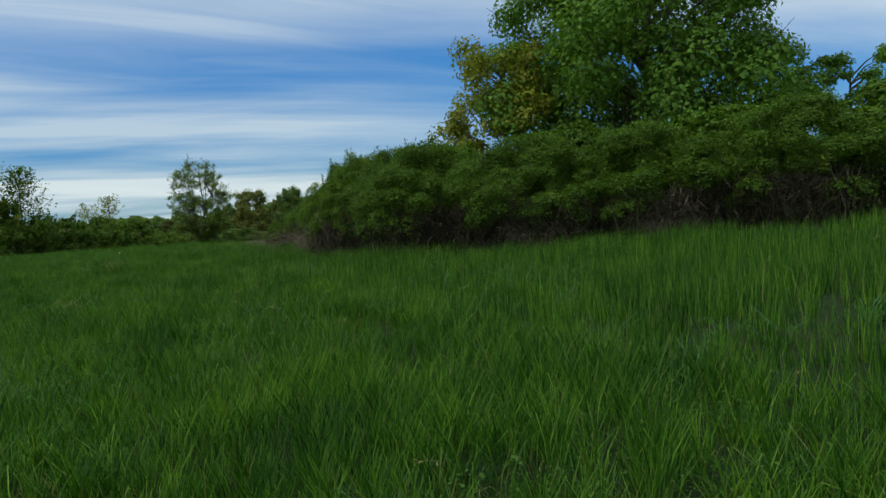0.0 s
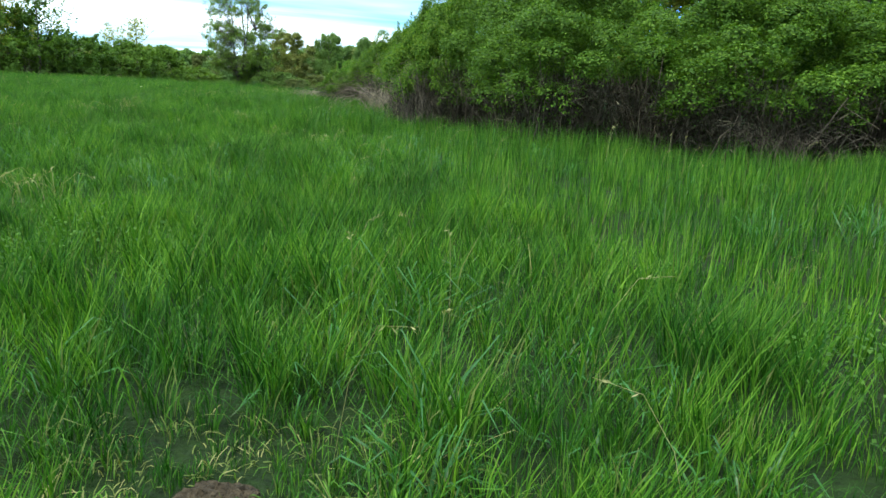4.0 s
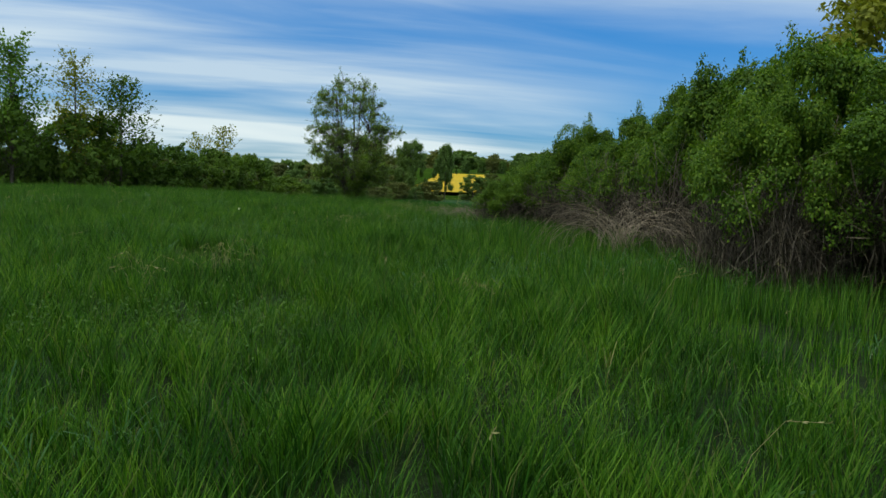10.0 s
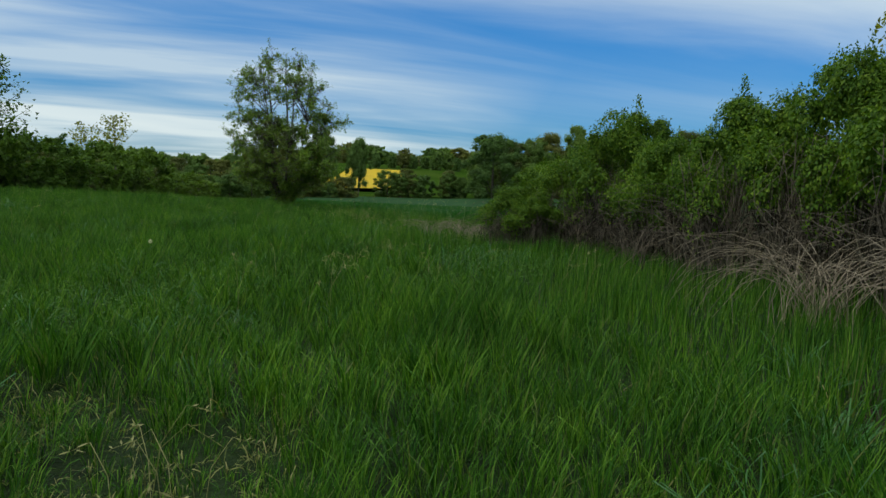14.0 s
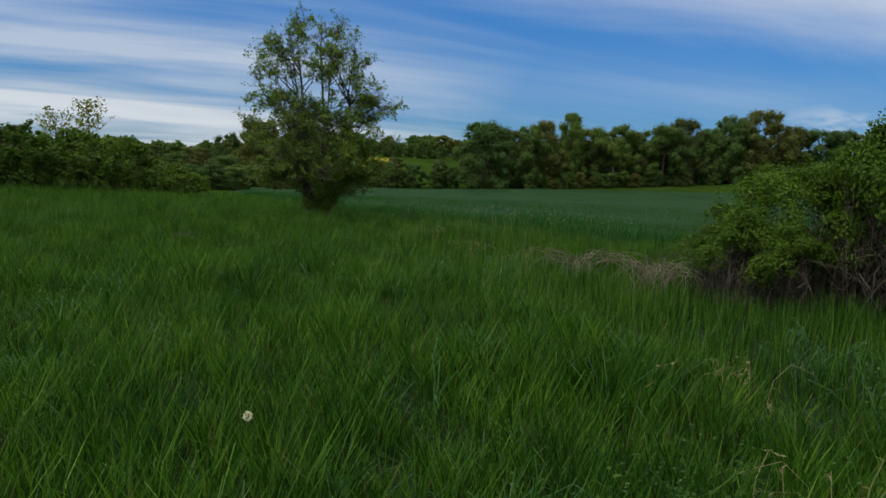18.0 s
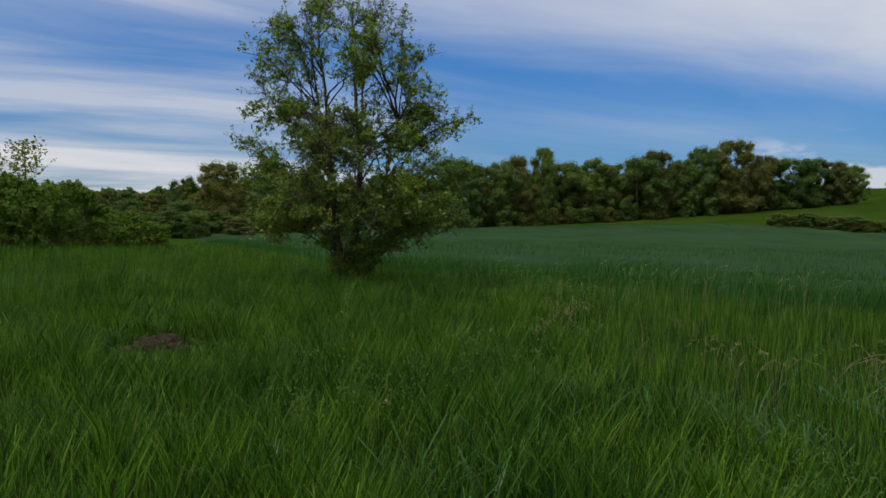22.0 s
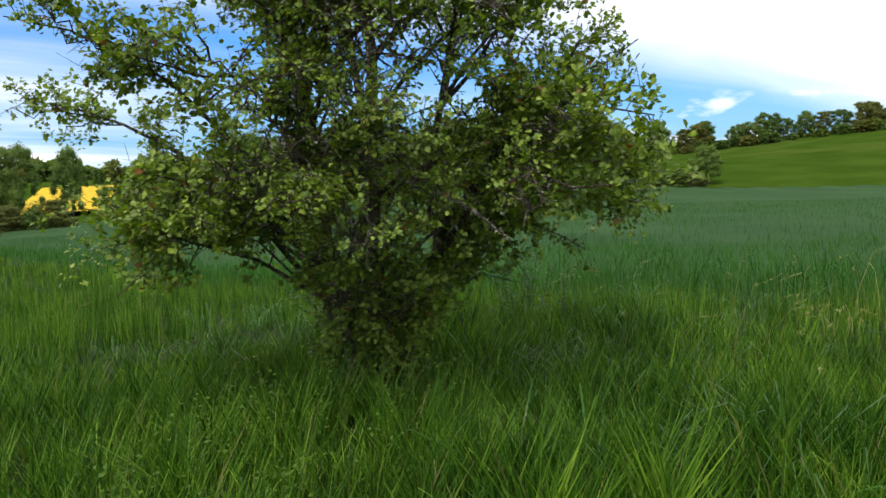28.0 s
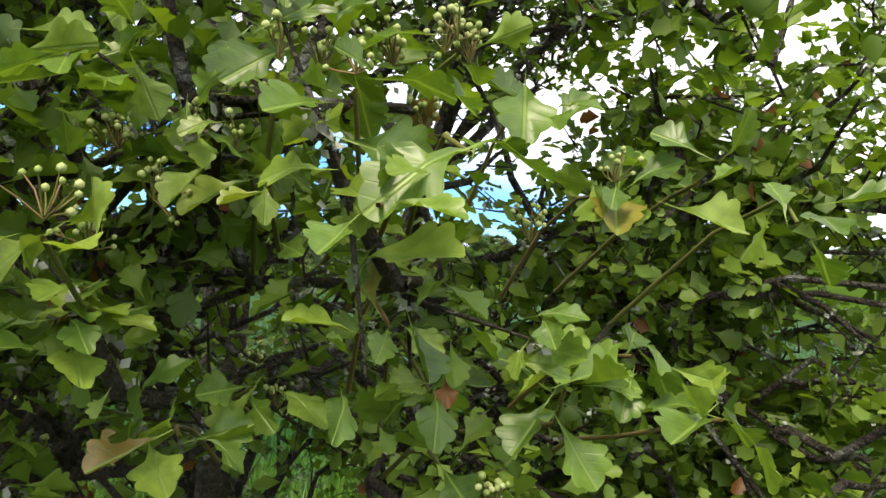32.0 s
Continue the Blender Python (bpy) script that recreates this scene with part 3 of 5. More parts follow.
def blades(rng, x, y, z, tall, wide, up, shape, turn=None):
    k = len(x)
    turn = rng.uniform(0, 2 * np.pi, k) if turn is None else turn
    up = unit(up)
    ahead = np.stack([np.cos(turn), np.sin(turn), np.zeros(k)], -1)
    ahead = unit(ahead - up * (ahead * up).sum(-1, keepdims=True))
    f = np.stack([np.cross(ahead, up), ahead, up], -1)
    return scatter(*shape, np.stack([x, y, z], -1), f, np.stack([wide, tall, tall], -1))


def tufts(rng, cx, cy, per, spread, height, wide, shape, lean=0.25, breeze=0.012):
    """Blades that fan out from tuft centres."""
    k = len(cx) * per
    tuft_tall = np.repeat(height * rng.uniform(0.78, 1.18, len(cx)), per)
    a = rng.uniform(0, 2 * np.pi, k)
    r = np.abs(rng.normal(0, 1, k))
    x, y = np.repeat(cx, per) + np.cos(a) * r * spread, np.repeat(cy, per) + np.sin(a) * r * spread
    out = r * lean * 0.6 + rng.uniform(0, lean * 0.6, k)
    b = a + rng.normal(0, 0.7, k)
    up = np.stack([np.cos(b) * out + breeze, np.sin(b) * out - breeze * 0.6, np.ones(k)], -1)
    tall = tuft_tall * (0.48 + 0.58 * rng.uniform(0, 1, k)) / np.sqrt(1 + out * out)
    return blades(rng, x, y, land(x, y) - 0.01, tall, rng.uniform(0.6, 1.35, k) * wide, up, shape, b + rng.normal(0, 0.5, k))


DRY = ((-9.35, 20.0, 0.60), (-10.0, 20.6, 0.45), (-2.95, 7.25, 0.55), (-14.88, 34.45, 0.62), (-8.2, 18.6, 0.30), (-13.6, 30.4, 0.35))


def trodden(x, y):
    """1 in the middle of the low dry patches, 0 outside them."""
    k = np.zeros_like(np.asarray(x, dtype=float))
    for px, py, r in DRY:
        k = np.maximum(k, smooth(1.35, 0.55, np.hypot(x - px, y - py) / r))
    return k


def bare(x, y):
    """Where the meadow has a worn or muddy patch."""
    return (np.hypot((x + 2.95) / 0.20, (y - 7.2) / 0.14) < 1) | (np.hypot((x + 14.93) / 0.33, (y - 34.7) / 0.28) < 1) | (np.hypot(x - TREE[0], y - TREE[1]) < 0.25)


def centres(rng, per_m2, lo, hi, box):
    count = int((box[1] - box[0]) * (box[3] - box[2]) * per_m2)
    x, y = rng.uniform(box[0], box[1], count), rng.uniform(box[2], box[3], count)
    d = off_path(x, y)
    ok = (d >= lo) & (d < hi) & (field_side(x, y) < 0.5) & ~bare(x, y)
    return x[ok], y[ok]


def high(x, y):
    """Height of the sward: taller near the hedge and the hawthorn, low on the dry patches, uneven everywhere."""
    h = 0.335 * (1 + 0.18 * waves(x, y, 1.1, 1) + 0.20 * waves(x, y, 3.1, 2) + 0.16 * waves(x, y, 8.0, 6))
    near_hedge = smooth(4.5, 1.0, np.abs((x + 2.5) * 0.83 + (y - 17.5) * 0.55))
    near_tree = smooth(6.0, 2.0, np.hypot(x - TREE[0], y - TREE[1]))
    return np.clip(h * (1 + 0.15 * near_hedge + 0.22 * near_tree), 0.13, 0.75) * (1 - 0.62 * trodden(x, y))


def make_grass():
    rng = np.random.default_rng(11)
    pieces = []
    x, y = centres(rng, 98, 0, 3.4, (-19, 6, 1.6, 41))
    arch = rng.uniform(0, 1, len(x)) < 0.20 + 0.16 * waves(x, y, 1.6, 8)
    pieces.append(tufts(rng, x[~arch], y[~arch], 20, 0.042, high(x[~arch], y[~arch]), 0.0047, (KITE_V, KITE_T), lean=0.19))
    pieces.append(tufts(rng, x[arch], y[arch], 10, 0.05, high(x[arch], y[arch]) * 1.05, 0.0044, (ARCH_V, ARCH_T), lean=0.50))
    x, y = centres(rng, 38, 3.4, 10.5, (-30, 18, 1.6, 58))
    pieces.append(tufts(rng, x, y, 15, 0.09, high(x, y) * 1.04, 0.0094, (BLADE1_V, BLADE1_T), lean=0.18))
    x, y = centres(rng, 12, 10.5, 18, (-34, 26, 1.6, 66))
    pieces.append(tufts(rng, x, y, 13, 0.12, high(x, y) * 1.04, 0.017, (BLADE1_V, BLADE1_T), lean=0.18))
    x, y = centres(rng, 3.0, 18, 45, (-70, 30, 0, 110))
    pieces.append(tufts(rng, x, y, 13, 0.20, high(x, y) * 1.04, 0.033, (BLADE1_V, BLADE1_T), lean=0.18))
    v, t = joined(pieces)
    tagged(new("meadow_grass", arrays_mesh("meadow_grass", v, t, M_GRASS)), "tall green unmown meadow grass", "grass", kind="stuff")
    pieces = []
    x, y = centres(rng, 3.0, 0, 6.0, (-20, 8, 1.0, 44))
    ok = (waves(x, y, 0.9, 5) > 0.05) & (trodden(x, y) < 0.3)
    x, y = x[ok], y[ok]
    pieces.append(tufts(rng, x, y, 20, 0.075, high(x, y) * 1.10, 0.0082, (ARCH_V, ARCH_T), lean=0.55))
    v, t = joined(pieces)
    tagged(new("broad_leaved_grass", arrays_mesh("broad_leaved_grass", v, t, M_BROAD)), "tufts of broad blue-green grass blades", "grass", kind="stuff")
    x, y = centres(rng, 150, 0, 4.5, (-20, 6, 1.0, 44))
    ok = rng.uniform(0, 1, len(x)) < 0.42 * trodden(x, y) + 0.010
    x, y = x[ok], y[ok]
    v, t = tufts(rng, x, y, 9, 0.07, np.maximum(high(x, y) * 0.9, 0.10), 0.0045, (ARCH_V, ARCH_T), lean=1.1)
    tagged(new("dry_grass_litter", arrays_mesh("dry_grass_litter", v, t, M_DRYGRASS)), "low patches of flattened yellowish dry grass", "grass", kind="stuff")


WISPS = ((-5.96, 11.04), (-5.86, 11.25), (-6.55, 18.42), (-4.27, 15.23), (-9.13, 19.58), (-9.0, 19.12), (-9.3, 24.57), (-8.98, 26.13), (-10.01, 32.67), (-9.31, 31.9), (-11.23, 34.46), (-10.43, 36.18), (-10.6, 36.0), (-11.06, 34.88), (-9.7, 38.6), (-9.41, 18.36), (-9.85, 33.5), (-9.0, 32.9))


def make_herbs():
    """Low broad-leaved weeds in patches between the grass."""
    rng = np.random.default_rng(14)
    x, y = centres(rng, 60, 0, 5, (-20, 6, 1.6, 41))
    ok = (waves(x, y, 0.8, 21) + 0.5 * waves(x, y, 3.3, 22) > 0.80) & (trodden(x, y) < 0.4)
    x, y = x[ok], y[ok]
    per = 12
    k = len(x) * per
    f = rng.uniform(0.35, 1.0, k)
    px, py = np.repeat(x, per) + rng.normal(0, 0.035, k), np.repeat(y, per) + rng.normal(0, 0.035, k)
    at = np.stack([px, py, land(px, py) + np.repeat(high(x, y), per) * f * 0.95], -1)
    n = rng.normal(0, 0.45, (k, 3)) + (0, 0, 1)
    v, t = scatter(FLAT_V, FLAT_T, at, frames_from(n, rng.normal(0, 1, (k, 3))), rng.uniform(0.012, 0.026, k))
    tagged(new("meadow_herbs", arrays_mesh("meadow_herbs", v, t, M_HERB)), "small-leaved green weeds growing among the grass", "weeds", kind="stuff")


def make_stalks():
    """Dry flowering stems with drooping heads."""
    rng = np.random.default_rng(13)
    x, y = centres(rng, 3.0, 0.9, 7, (-20, 6, 1.5, 44))
    keep = rng.uniform(0, 1, len(x)) < np.where(np.hypot(x + 8.7, y - 37.4) < 2.7, 1.0, np.where(waves(x, y, 0.7, 9) > 0.25, 0.50, 0.07))
    x, y = x[keep], y[keep]
    pieces = []
    for px, py in zip(x, y):
        h = rng.uniform(0.36, 0.62) + (0.22 if np.hypot(px + 8.7, py - 37.4) < 2.7 else 0)
        lean = rng.normal(0, 0.10, 2) + (0.06, -0.04)
        z0 = float(land(px, py))
        p = np.array([(px, py, z0), (px + lean[0] * 0.3, py + lean[1] * 0.3, z0 + h * 0.55), (px + lean[0] * 0.8, py + lean[1] * 0.8, z0 + h * 0.92), (px + lean[0] * 1.5, py + lean[1] * 1.5, z0 + h)])
        pieces.append(tube(p, (0.0016, 0.0014, 0.001, 0.0008), 3))
        n = 9
        k = rng.uniform(0.62, 1.0, n)
        at = p[2] + (p[3] - p[2]) * ((k - 0.62) / 0.38)[:, None]
        way = unit((p[3] - p[2]) + rng.normal(0, 0.05, (n, 3)))
        pieces.append(scatter(FLAT_V, FLAT_T, at, frames_from(rng.normal(0, 1, (n, 3)), way), np.stack([np.full(n, 0.006), rng.uniform(0.02, 0.035, n), np.full(n, 0.02)], -1)))
    for cx, cy in WISPS:  # bleached, bent-over clumps of last year's grass
        for _ in range(9):
            px, py = cx + rng.normal(0, 0.10), cy + rng.normal(0, 0.10)
            z0, turn, ln = float(land(px, py)), rng.uniform(0, 6.28), rng.uniform(0.10, 0.26)
            h = rng.uniform(0.30, 0.45)
            p = np.array([(px, py, z0), (px + np.cos(turn) * ln * 0.25, py + np.sin(turn) * ln * 0.25, z0 + h * 0.75), (px + np.cos(turn) * ln * 0.7, py + np.sin(turn) * ln * 0.7, z0 + h), (px + np.cos(turn) * ln * 1.3, py + np.sin(turn) * ln * 1.3, z0 + h * 0.86)])
            pieces.append(tube(p, (0.0018, 0.0017, 0.0014, 0.0009), 3))
            k = rng.uniform(0, 1, 7)
            pieces.append(scatter(FLAT_V, FLAT_T, p[2] + (p[3] - p[2]) * k[:, None], frames_from(rng.normal(0, 1, (7, 3)), unit((p[3] - p[2]) + rng.normal(0, 0.06, (7, 3)))), np.stack([np.full(7, 0.008), rng.uniform(0.02, 0.04, 7), np.full(7, 0.02)], -1)))
    v, t = joined(pieces)
    tagged(new("dry_grass_stalks", arrays_mesh("dry_grass_stalks", v, t, M_STRAW)), "pale dry grass stalks with drooping seed heads", "grass", kind="stuff")


def make_wheat():
    rng = np.random.default_rng(12)
    pieces = []
    for per, box, lo, hi, wide in ((210, (-20, 6, 34, 60), 0, 13, 0.011), (24, (-32, 40, 28, 105), 13, 62, 0.036)):
        count = int((box[1] - box[0]) * (box[3] - box[2]) * per)
        x, y = rng.uniform(box[0], box[1], count), rng.uniform(box[2], box[3], count)
        far = np.hypot(x + 13, y - 37)
        side = field_side(x, y)
        row = np.abs(((side - 6.0) % 14.0) - 7.0)
        ok = in_field(x, y) & (side > rng.normal(0.5, 0.3, count)) & (far >= lo) & (far < hi) & ((row > 0.35) | (rng.uniform(0, 1, count) < 0.25))
        x, y = x[ok], y[ok]
        k = len(x)
        up = np.stack([rng.normal(0.05, 0.17, k), rng.normal(0, 0.17, k), np.ones(k)], -1)
        pieces.append(blades(rng, x, y, land(x, y), 0.50 * (1 + 0.1 * waves(x, y, 0.8, 3)) * rng.uniform(0.65, 1.15, k), rng.uniform(0.7, 1.3, k) * wide, up, (BLADE3_V, BLADE3_T) if lo == 0 else (BLADE1_V, BLADE1_T)))
    v, t = joined(pieces)
    tagged(new("cereal_plants", arrays_mesh("cereal_plants", v, t, M_WHEAT)), "blue-green young cereal plants in dense rows", "crop", kind="stuff")


make_grass()
make_herbs()
make_stalks()
make_wheat()

# ---- hedge ----


def bush_meshes(seed, w, h, leaves, size, mat, low=0.22, stems=34, lump=(0.24, 0.52), twigs=2600, shoots=34, thick=(0.006, 0.016), hang=0.35, reach=(0.25, 0.6), inner_mat=None, stem_mat=None):
    """Foliage, inner twigs and stems of a bush of half width w and height h."""
    rng = np.random.default_rng(seed)
    count = int(34 * w * h / 2.5)
    hh = rng.uniform(low, 1.0, count)
    a = rng.uniform(0, 2 * np.pi, count)
    top = np.clip((hh - 0.55) / 0.45, 0, 1)
    r = w * (1 - 0.62 * top ** 1.6) * rng.uniform(0.62, 1.0, count) * (0.85 + 0.15 * np.clip((hh - low) / 0.25, 0, 1))
    lumps = np.stack([np.cos(a) * r, np.sin(a) * r, (h - 0.3) * hh * (1 - 0.12 * rng.uniform(0, 1, count)), rng.uniform(*lump, count)], -1)
    heart = slice(0, count // 7)
    lumps[heart, :2] *= rng.uniform(0.1, 0.6, (count // 7, 1))
    lumps[heart, 2] = (h - 0.3) * rng.uniform(0.82, 1.0, count // 7)
    # leaves on the outer shell of each bough, in sprays
    spray = 6
    m = leaves // spray
    k = rng.integers(0, count, m)
    way = unit(rng.normal(0, 1, (m, 3)) + np.array((0, 0, 0.85)))
    dist = rng.uniform(0.45, 1.0, m) ** 0.35 * np.where(rng.uniform(0, 1, m) < 0.08, 1.25, 1.0)
    p = lumps[k, :3] + way * (lumps[k, 3] * dist)[:, None] * np.array((1, 1, 0.85))
    p = p.repeat(spray, 0) + rng.normal(0, 0.035, (m * spray, 3))
    way = way.repeat(spray, 0)
    n = unit(way + rng.normal(0, 0.4, way.shape) + np.array((0, 0, 0.3)))
    fol = [scatter(TRI_V, TRI_T, p, frames_from(n, rng.normal(0, 1, way.shape) + way * 0.6), rng.uniform(0.6, 1.4, len(p)) * size)]
    # leafy shoots that stand out of the outline
    for q in lumps[rng.integers(0, count, shoots)]:
        out = unit(np.array((q[0], q[1], 0)) * 0.35 / w + np.array((*rng.normal(0, 0.25, 2), 1.0)))
        ln = rng.uniform(0.06, 0.26) + q[3]
        f = rng.uniform(0.3, 1.0, 70)
        at = q[:3] + out * (f * ln)[:, None] + rng.normal(0, 1, (70, 3)) * (0.11 * (1.2 - f))[:, None]
        fol.append(scatter(TRI_V, TRI_T, at, frames_from(rng.normal(0, 0.6, (70, 3)) + (0, 0, 0.6), rng.normal(0, 0.7, (70, 3)) + out), rng.uniform(0.7, 1.3, 70) * size))
    # thin inner twigs, mostly upright; their dark colour stands in for inner shade
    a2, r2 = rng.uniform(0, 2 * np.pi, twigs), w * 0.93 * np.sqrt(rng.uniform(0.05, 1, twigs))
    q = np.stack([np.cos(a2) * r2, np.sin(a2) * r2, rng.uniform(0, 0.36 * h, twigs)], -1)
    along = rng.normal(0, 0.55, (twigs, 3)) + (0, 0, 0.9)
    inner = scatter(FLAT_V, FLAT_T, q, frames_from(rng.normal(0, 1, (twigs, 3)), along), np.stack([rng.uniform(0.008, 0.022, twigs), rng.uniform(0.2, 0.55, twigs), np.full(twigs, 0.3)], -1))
    sticks = []
    for _ in range(stems):
        a3, r3 = rng.uniform(0, 2 * np.pi), w * rng.uniform(0.35, 0.92)
        p0 = np.array((np.cos(a3) * r3, np.sin(a3) * r3, -0.05))
        tip = p0 * rng.uniform(0.5, 1.15) + np.array((0, 0, h * rng.uniform(*reach))) + np.array((*rng.normal(0, 0.25, 2), 0))
        mid = (p0 + tip) / 2 + rng.normal(0, 0.12, 3)
        pts = [p0, (p0 + mid) / 2 + rng.normal(0, 0.04, 3), mid, (tip + mid) / 2 + rng.normal(0, 0.04, 3), tip]
        if rng.uniform() < hang:
            pts += [tip + np.array((*rng.normal(0, 0.2, 2), -0.1)), tip + np.array((*rng.normal(0, 0.35, 2), -0.45))]
        sticks.append(tube(pts, np.linspace(rng.uniform(*thick), 0.003, len(pts)), 4))
    return (arrays_mesh("foliage", *joined(fol), mat), arrays_mesh("thicket", *inner, inner_mat or M_SHADE_TWIG), arrays_mesh("stem", *joined(sticks), stem_mat or M_DEAD, smooth=True))


def bush(name, meshes, x, y, sx, sz, turn, label, group):
    b = thing(name, x, y, float(land(x, y)) - 0.05, label, "bush", group, turn=turn)
    b.matrix_basis = b.matrix_basis @ Matrix.Diagonal((sx, sx, sz, 1))
    part("foliage", meshes[0], b)
    tagged(part("thicket", meshes[1], b, "tangle of bare twigs, coloured dark for the shade inside"), kind="stuff")
    tagged(part("stem", meshes[2], b, "bare brown stems"), kind="stuff")
    return b


NEAR_BUSH = [bush_meshes(100 + k, 2.0, 3.4, 98000, 0.036, M_HEDGE, low=0.25, stems=80, lump=(0.20, 0.46), twigs=9000, stem_mat=M_SHADE_STEM) for k in range(3)]
LOW_BUSH = [bush_meshes(110 + k, 1.5, 2.6, 44000, 0.044, M_THORN, low=0.35, stems=260, lump=(0.18, 0.42), twigs=4200, thick=(0.005, 0.011), hang=0.6, reach=(0.3, 0.70), inner_mat=M_SHADE_DRYTWIG, shoots=22) for k in range(2)]
BACK_BUSH = [bush_meshes(115 + k, 2.0, 3.4, 17000, 0.098, M_HEDGE, low=0.25, stems=14, twigs=1200) for k in range(2)]
for k, (x, y, w, h) in enumerate([(7.8, 15.8, 1.15, 2.85), (4.9, 16.4, 1.05, 2.75), (2.2, 17.0, 1.05, 2.75), (-0.2, 18.5, 1.0, 2.95), (-1.35, 20.9, 0.9, 3.2)]):
    bush("hedge_bush", NEAR_BUSH[k % 3], x, y, w, h / 3.4, k * 77, "dense green hedge bush with bare brown stems below", "bushes of the field hedge")
for k, (x, y, w, h) in enumerate([(17, 10.5, 1.25, 3.3), (14, 13.0, 1.2, 3.3), (10.9, 14.8, 1.15, 3.1), (3.8, 20.0, 1.15, 3.2), (7.7, 19.4, 1.25, 3.3), (11.9, 18.0, 1.3, 3.5), (0.3, 22.6, 1.0, 3.3)]):
    bush("hedge_bush", BACK_BUSH[k % 2], x, y, w, h / 3.4, k * 77, "dense green hedge bush", "bushes of the field hedge")
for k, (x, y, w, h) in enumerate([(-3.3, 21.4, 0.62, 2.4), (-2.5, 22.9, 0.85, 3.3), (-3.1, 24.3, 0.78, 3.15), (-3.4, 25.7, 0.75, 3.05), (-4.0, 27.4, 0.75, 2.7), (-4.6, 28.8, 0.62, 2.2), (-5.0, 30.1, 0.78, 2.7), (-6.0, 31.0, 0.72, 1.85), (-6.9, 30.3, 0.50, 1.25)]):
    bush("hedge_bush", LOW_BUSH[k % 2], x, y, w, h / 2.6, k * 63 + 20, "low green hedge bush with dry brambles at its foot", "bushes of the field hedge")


def bramble(x, y, wide, tall, seed, label, mat, canes=24, thin=1.0):
    """A heap of arching dead bramble canes."""
    rng = np.random.default_rng(seed)
    b = thing("bramble_heap", x, y, float(land(x, y)), label, "dead bramble", "bramble heaps at the hedge foot")
    for _ in range(canes):
        a = rng.uniform(0, 6.28)
        p = np.array((np.cos(a), np.sin(a), 0)) * wide * rng.uniform(0, 0.6) + (0, 0, -0.03)
        turn, rise = rng.uniform(0, 6.28), rng.uniform(1.1, 1.45)
        pts = [p]
        step = tall * rng.uniform(0.24, 0.34)
        for _ in range(7):
            p = p + np.array((np.cos(turn) * np.cos(rise), np.sin(turn) * np.cos(rise), np.sin(rise))) * step
            p[2] = max(p[2], 0.03)
            pts.append(p)
            rise -= rng.uniform(0.25, 0.5)
            turn += rng.normal(0, 0.3)
        part("cane", arrays_mesh("cane", *tube(pts, np.linspace(0.0048, 0.0018, 8) * thin, 3), mat, smooth=True), b)
    return b


bramble(-4.75, 23.9, 0.55, 0.95, 1, "pale arching heap of dead bramble canes", M_PALE, 80)
bramble(-3.9, 22.4, 0.5, 0.9, 2, "grey heap of dead bramble canes", M_DEAD)
bramble(-4.7, 25.8, 0.6, 1.1, 7, "grey heap of dead bramble canes", M_DEAD)
bramble(-5.3, 28.0, 0.6, 1.0, 8, "grey heap of dead bramble canes", M_DEAD)
bramble(-7.75, 31.1, 0.60, 0.60, 3, "low pale heap of dead bramble canes", M_PALE, 60)
bramble(-8.55, 32.3, 0.45, 0.50, 4, "low pale heap of dead bramble canes", M_PALE, 36)
bramble(-6.9, 30.5, 0.5, 0.9, 9, "low heap of grey-brown dead bramble canes", M_DEAD, 44)
bramble(-4.0, 23.6, 0.6, 1.5, 10, "tall tangle of grey dead bramble canes", M_DEAD, 44)
bramble(-4.6, 26.8, 0.6, 1.4, 11, "tall tangle of grey dead bramble canes", M_DEAD, 40)
bramble(2.0, 14.9, 0.8, 0.75, 5, "drooping dead bramble canes against the hedge", M_SHADE_STEM, 40, 0.6)
bramble(4.2, 14.4, 0.8, 0.75, 6, "drooping dead bramble canes against the hedge", M_SHADE_STEM, 40, 0.6)

# ---- trees ----


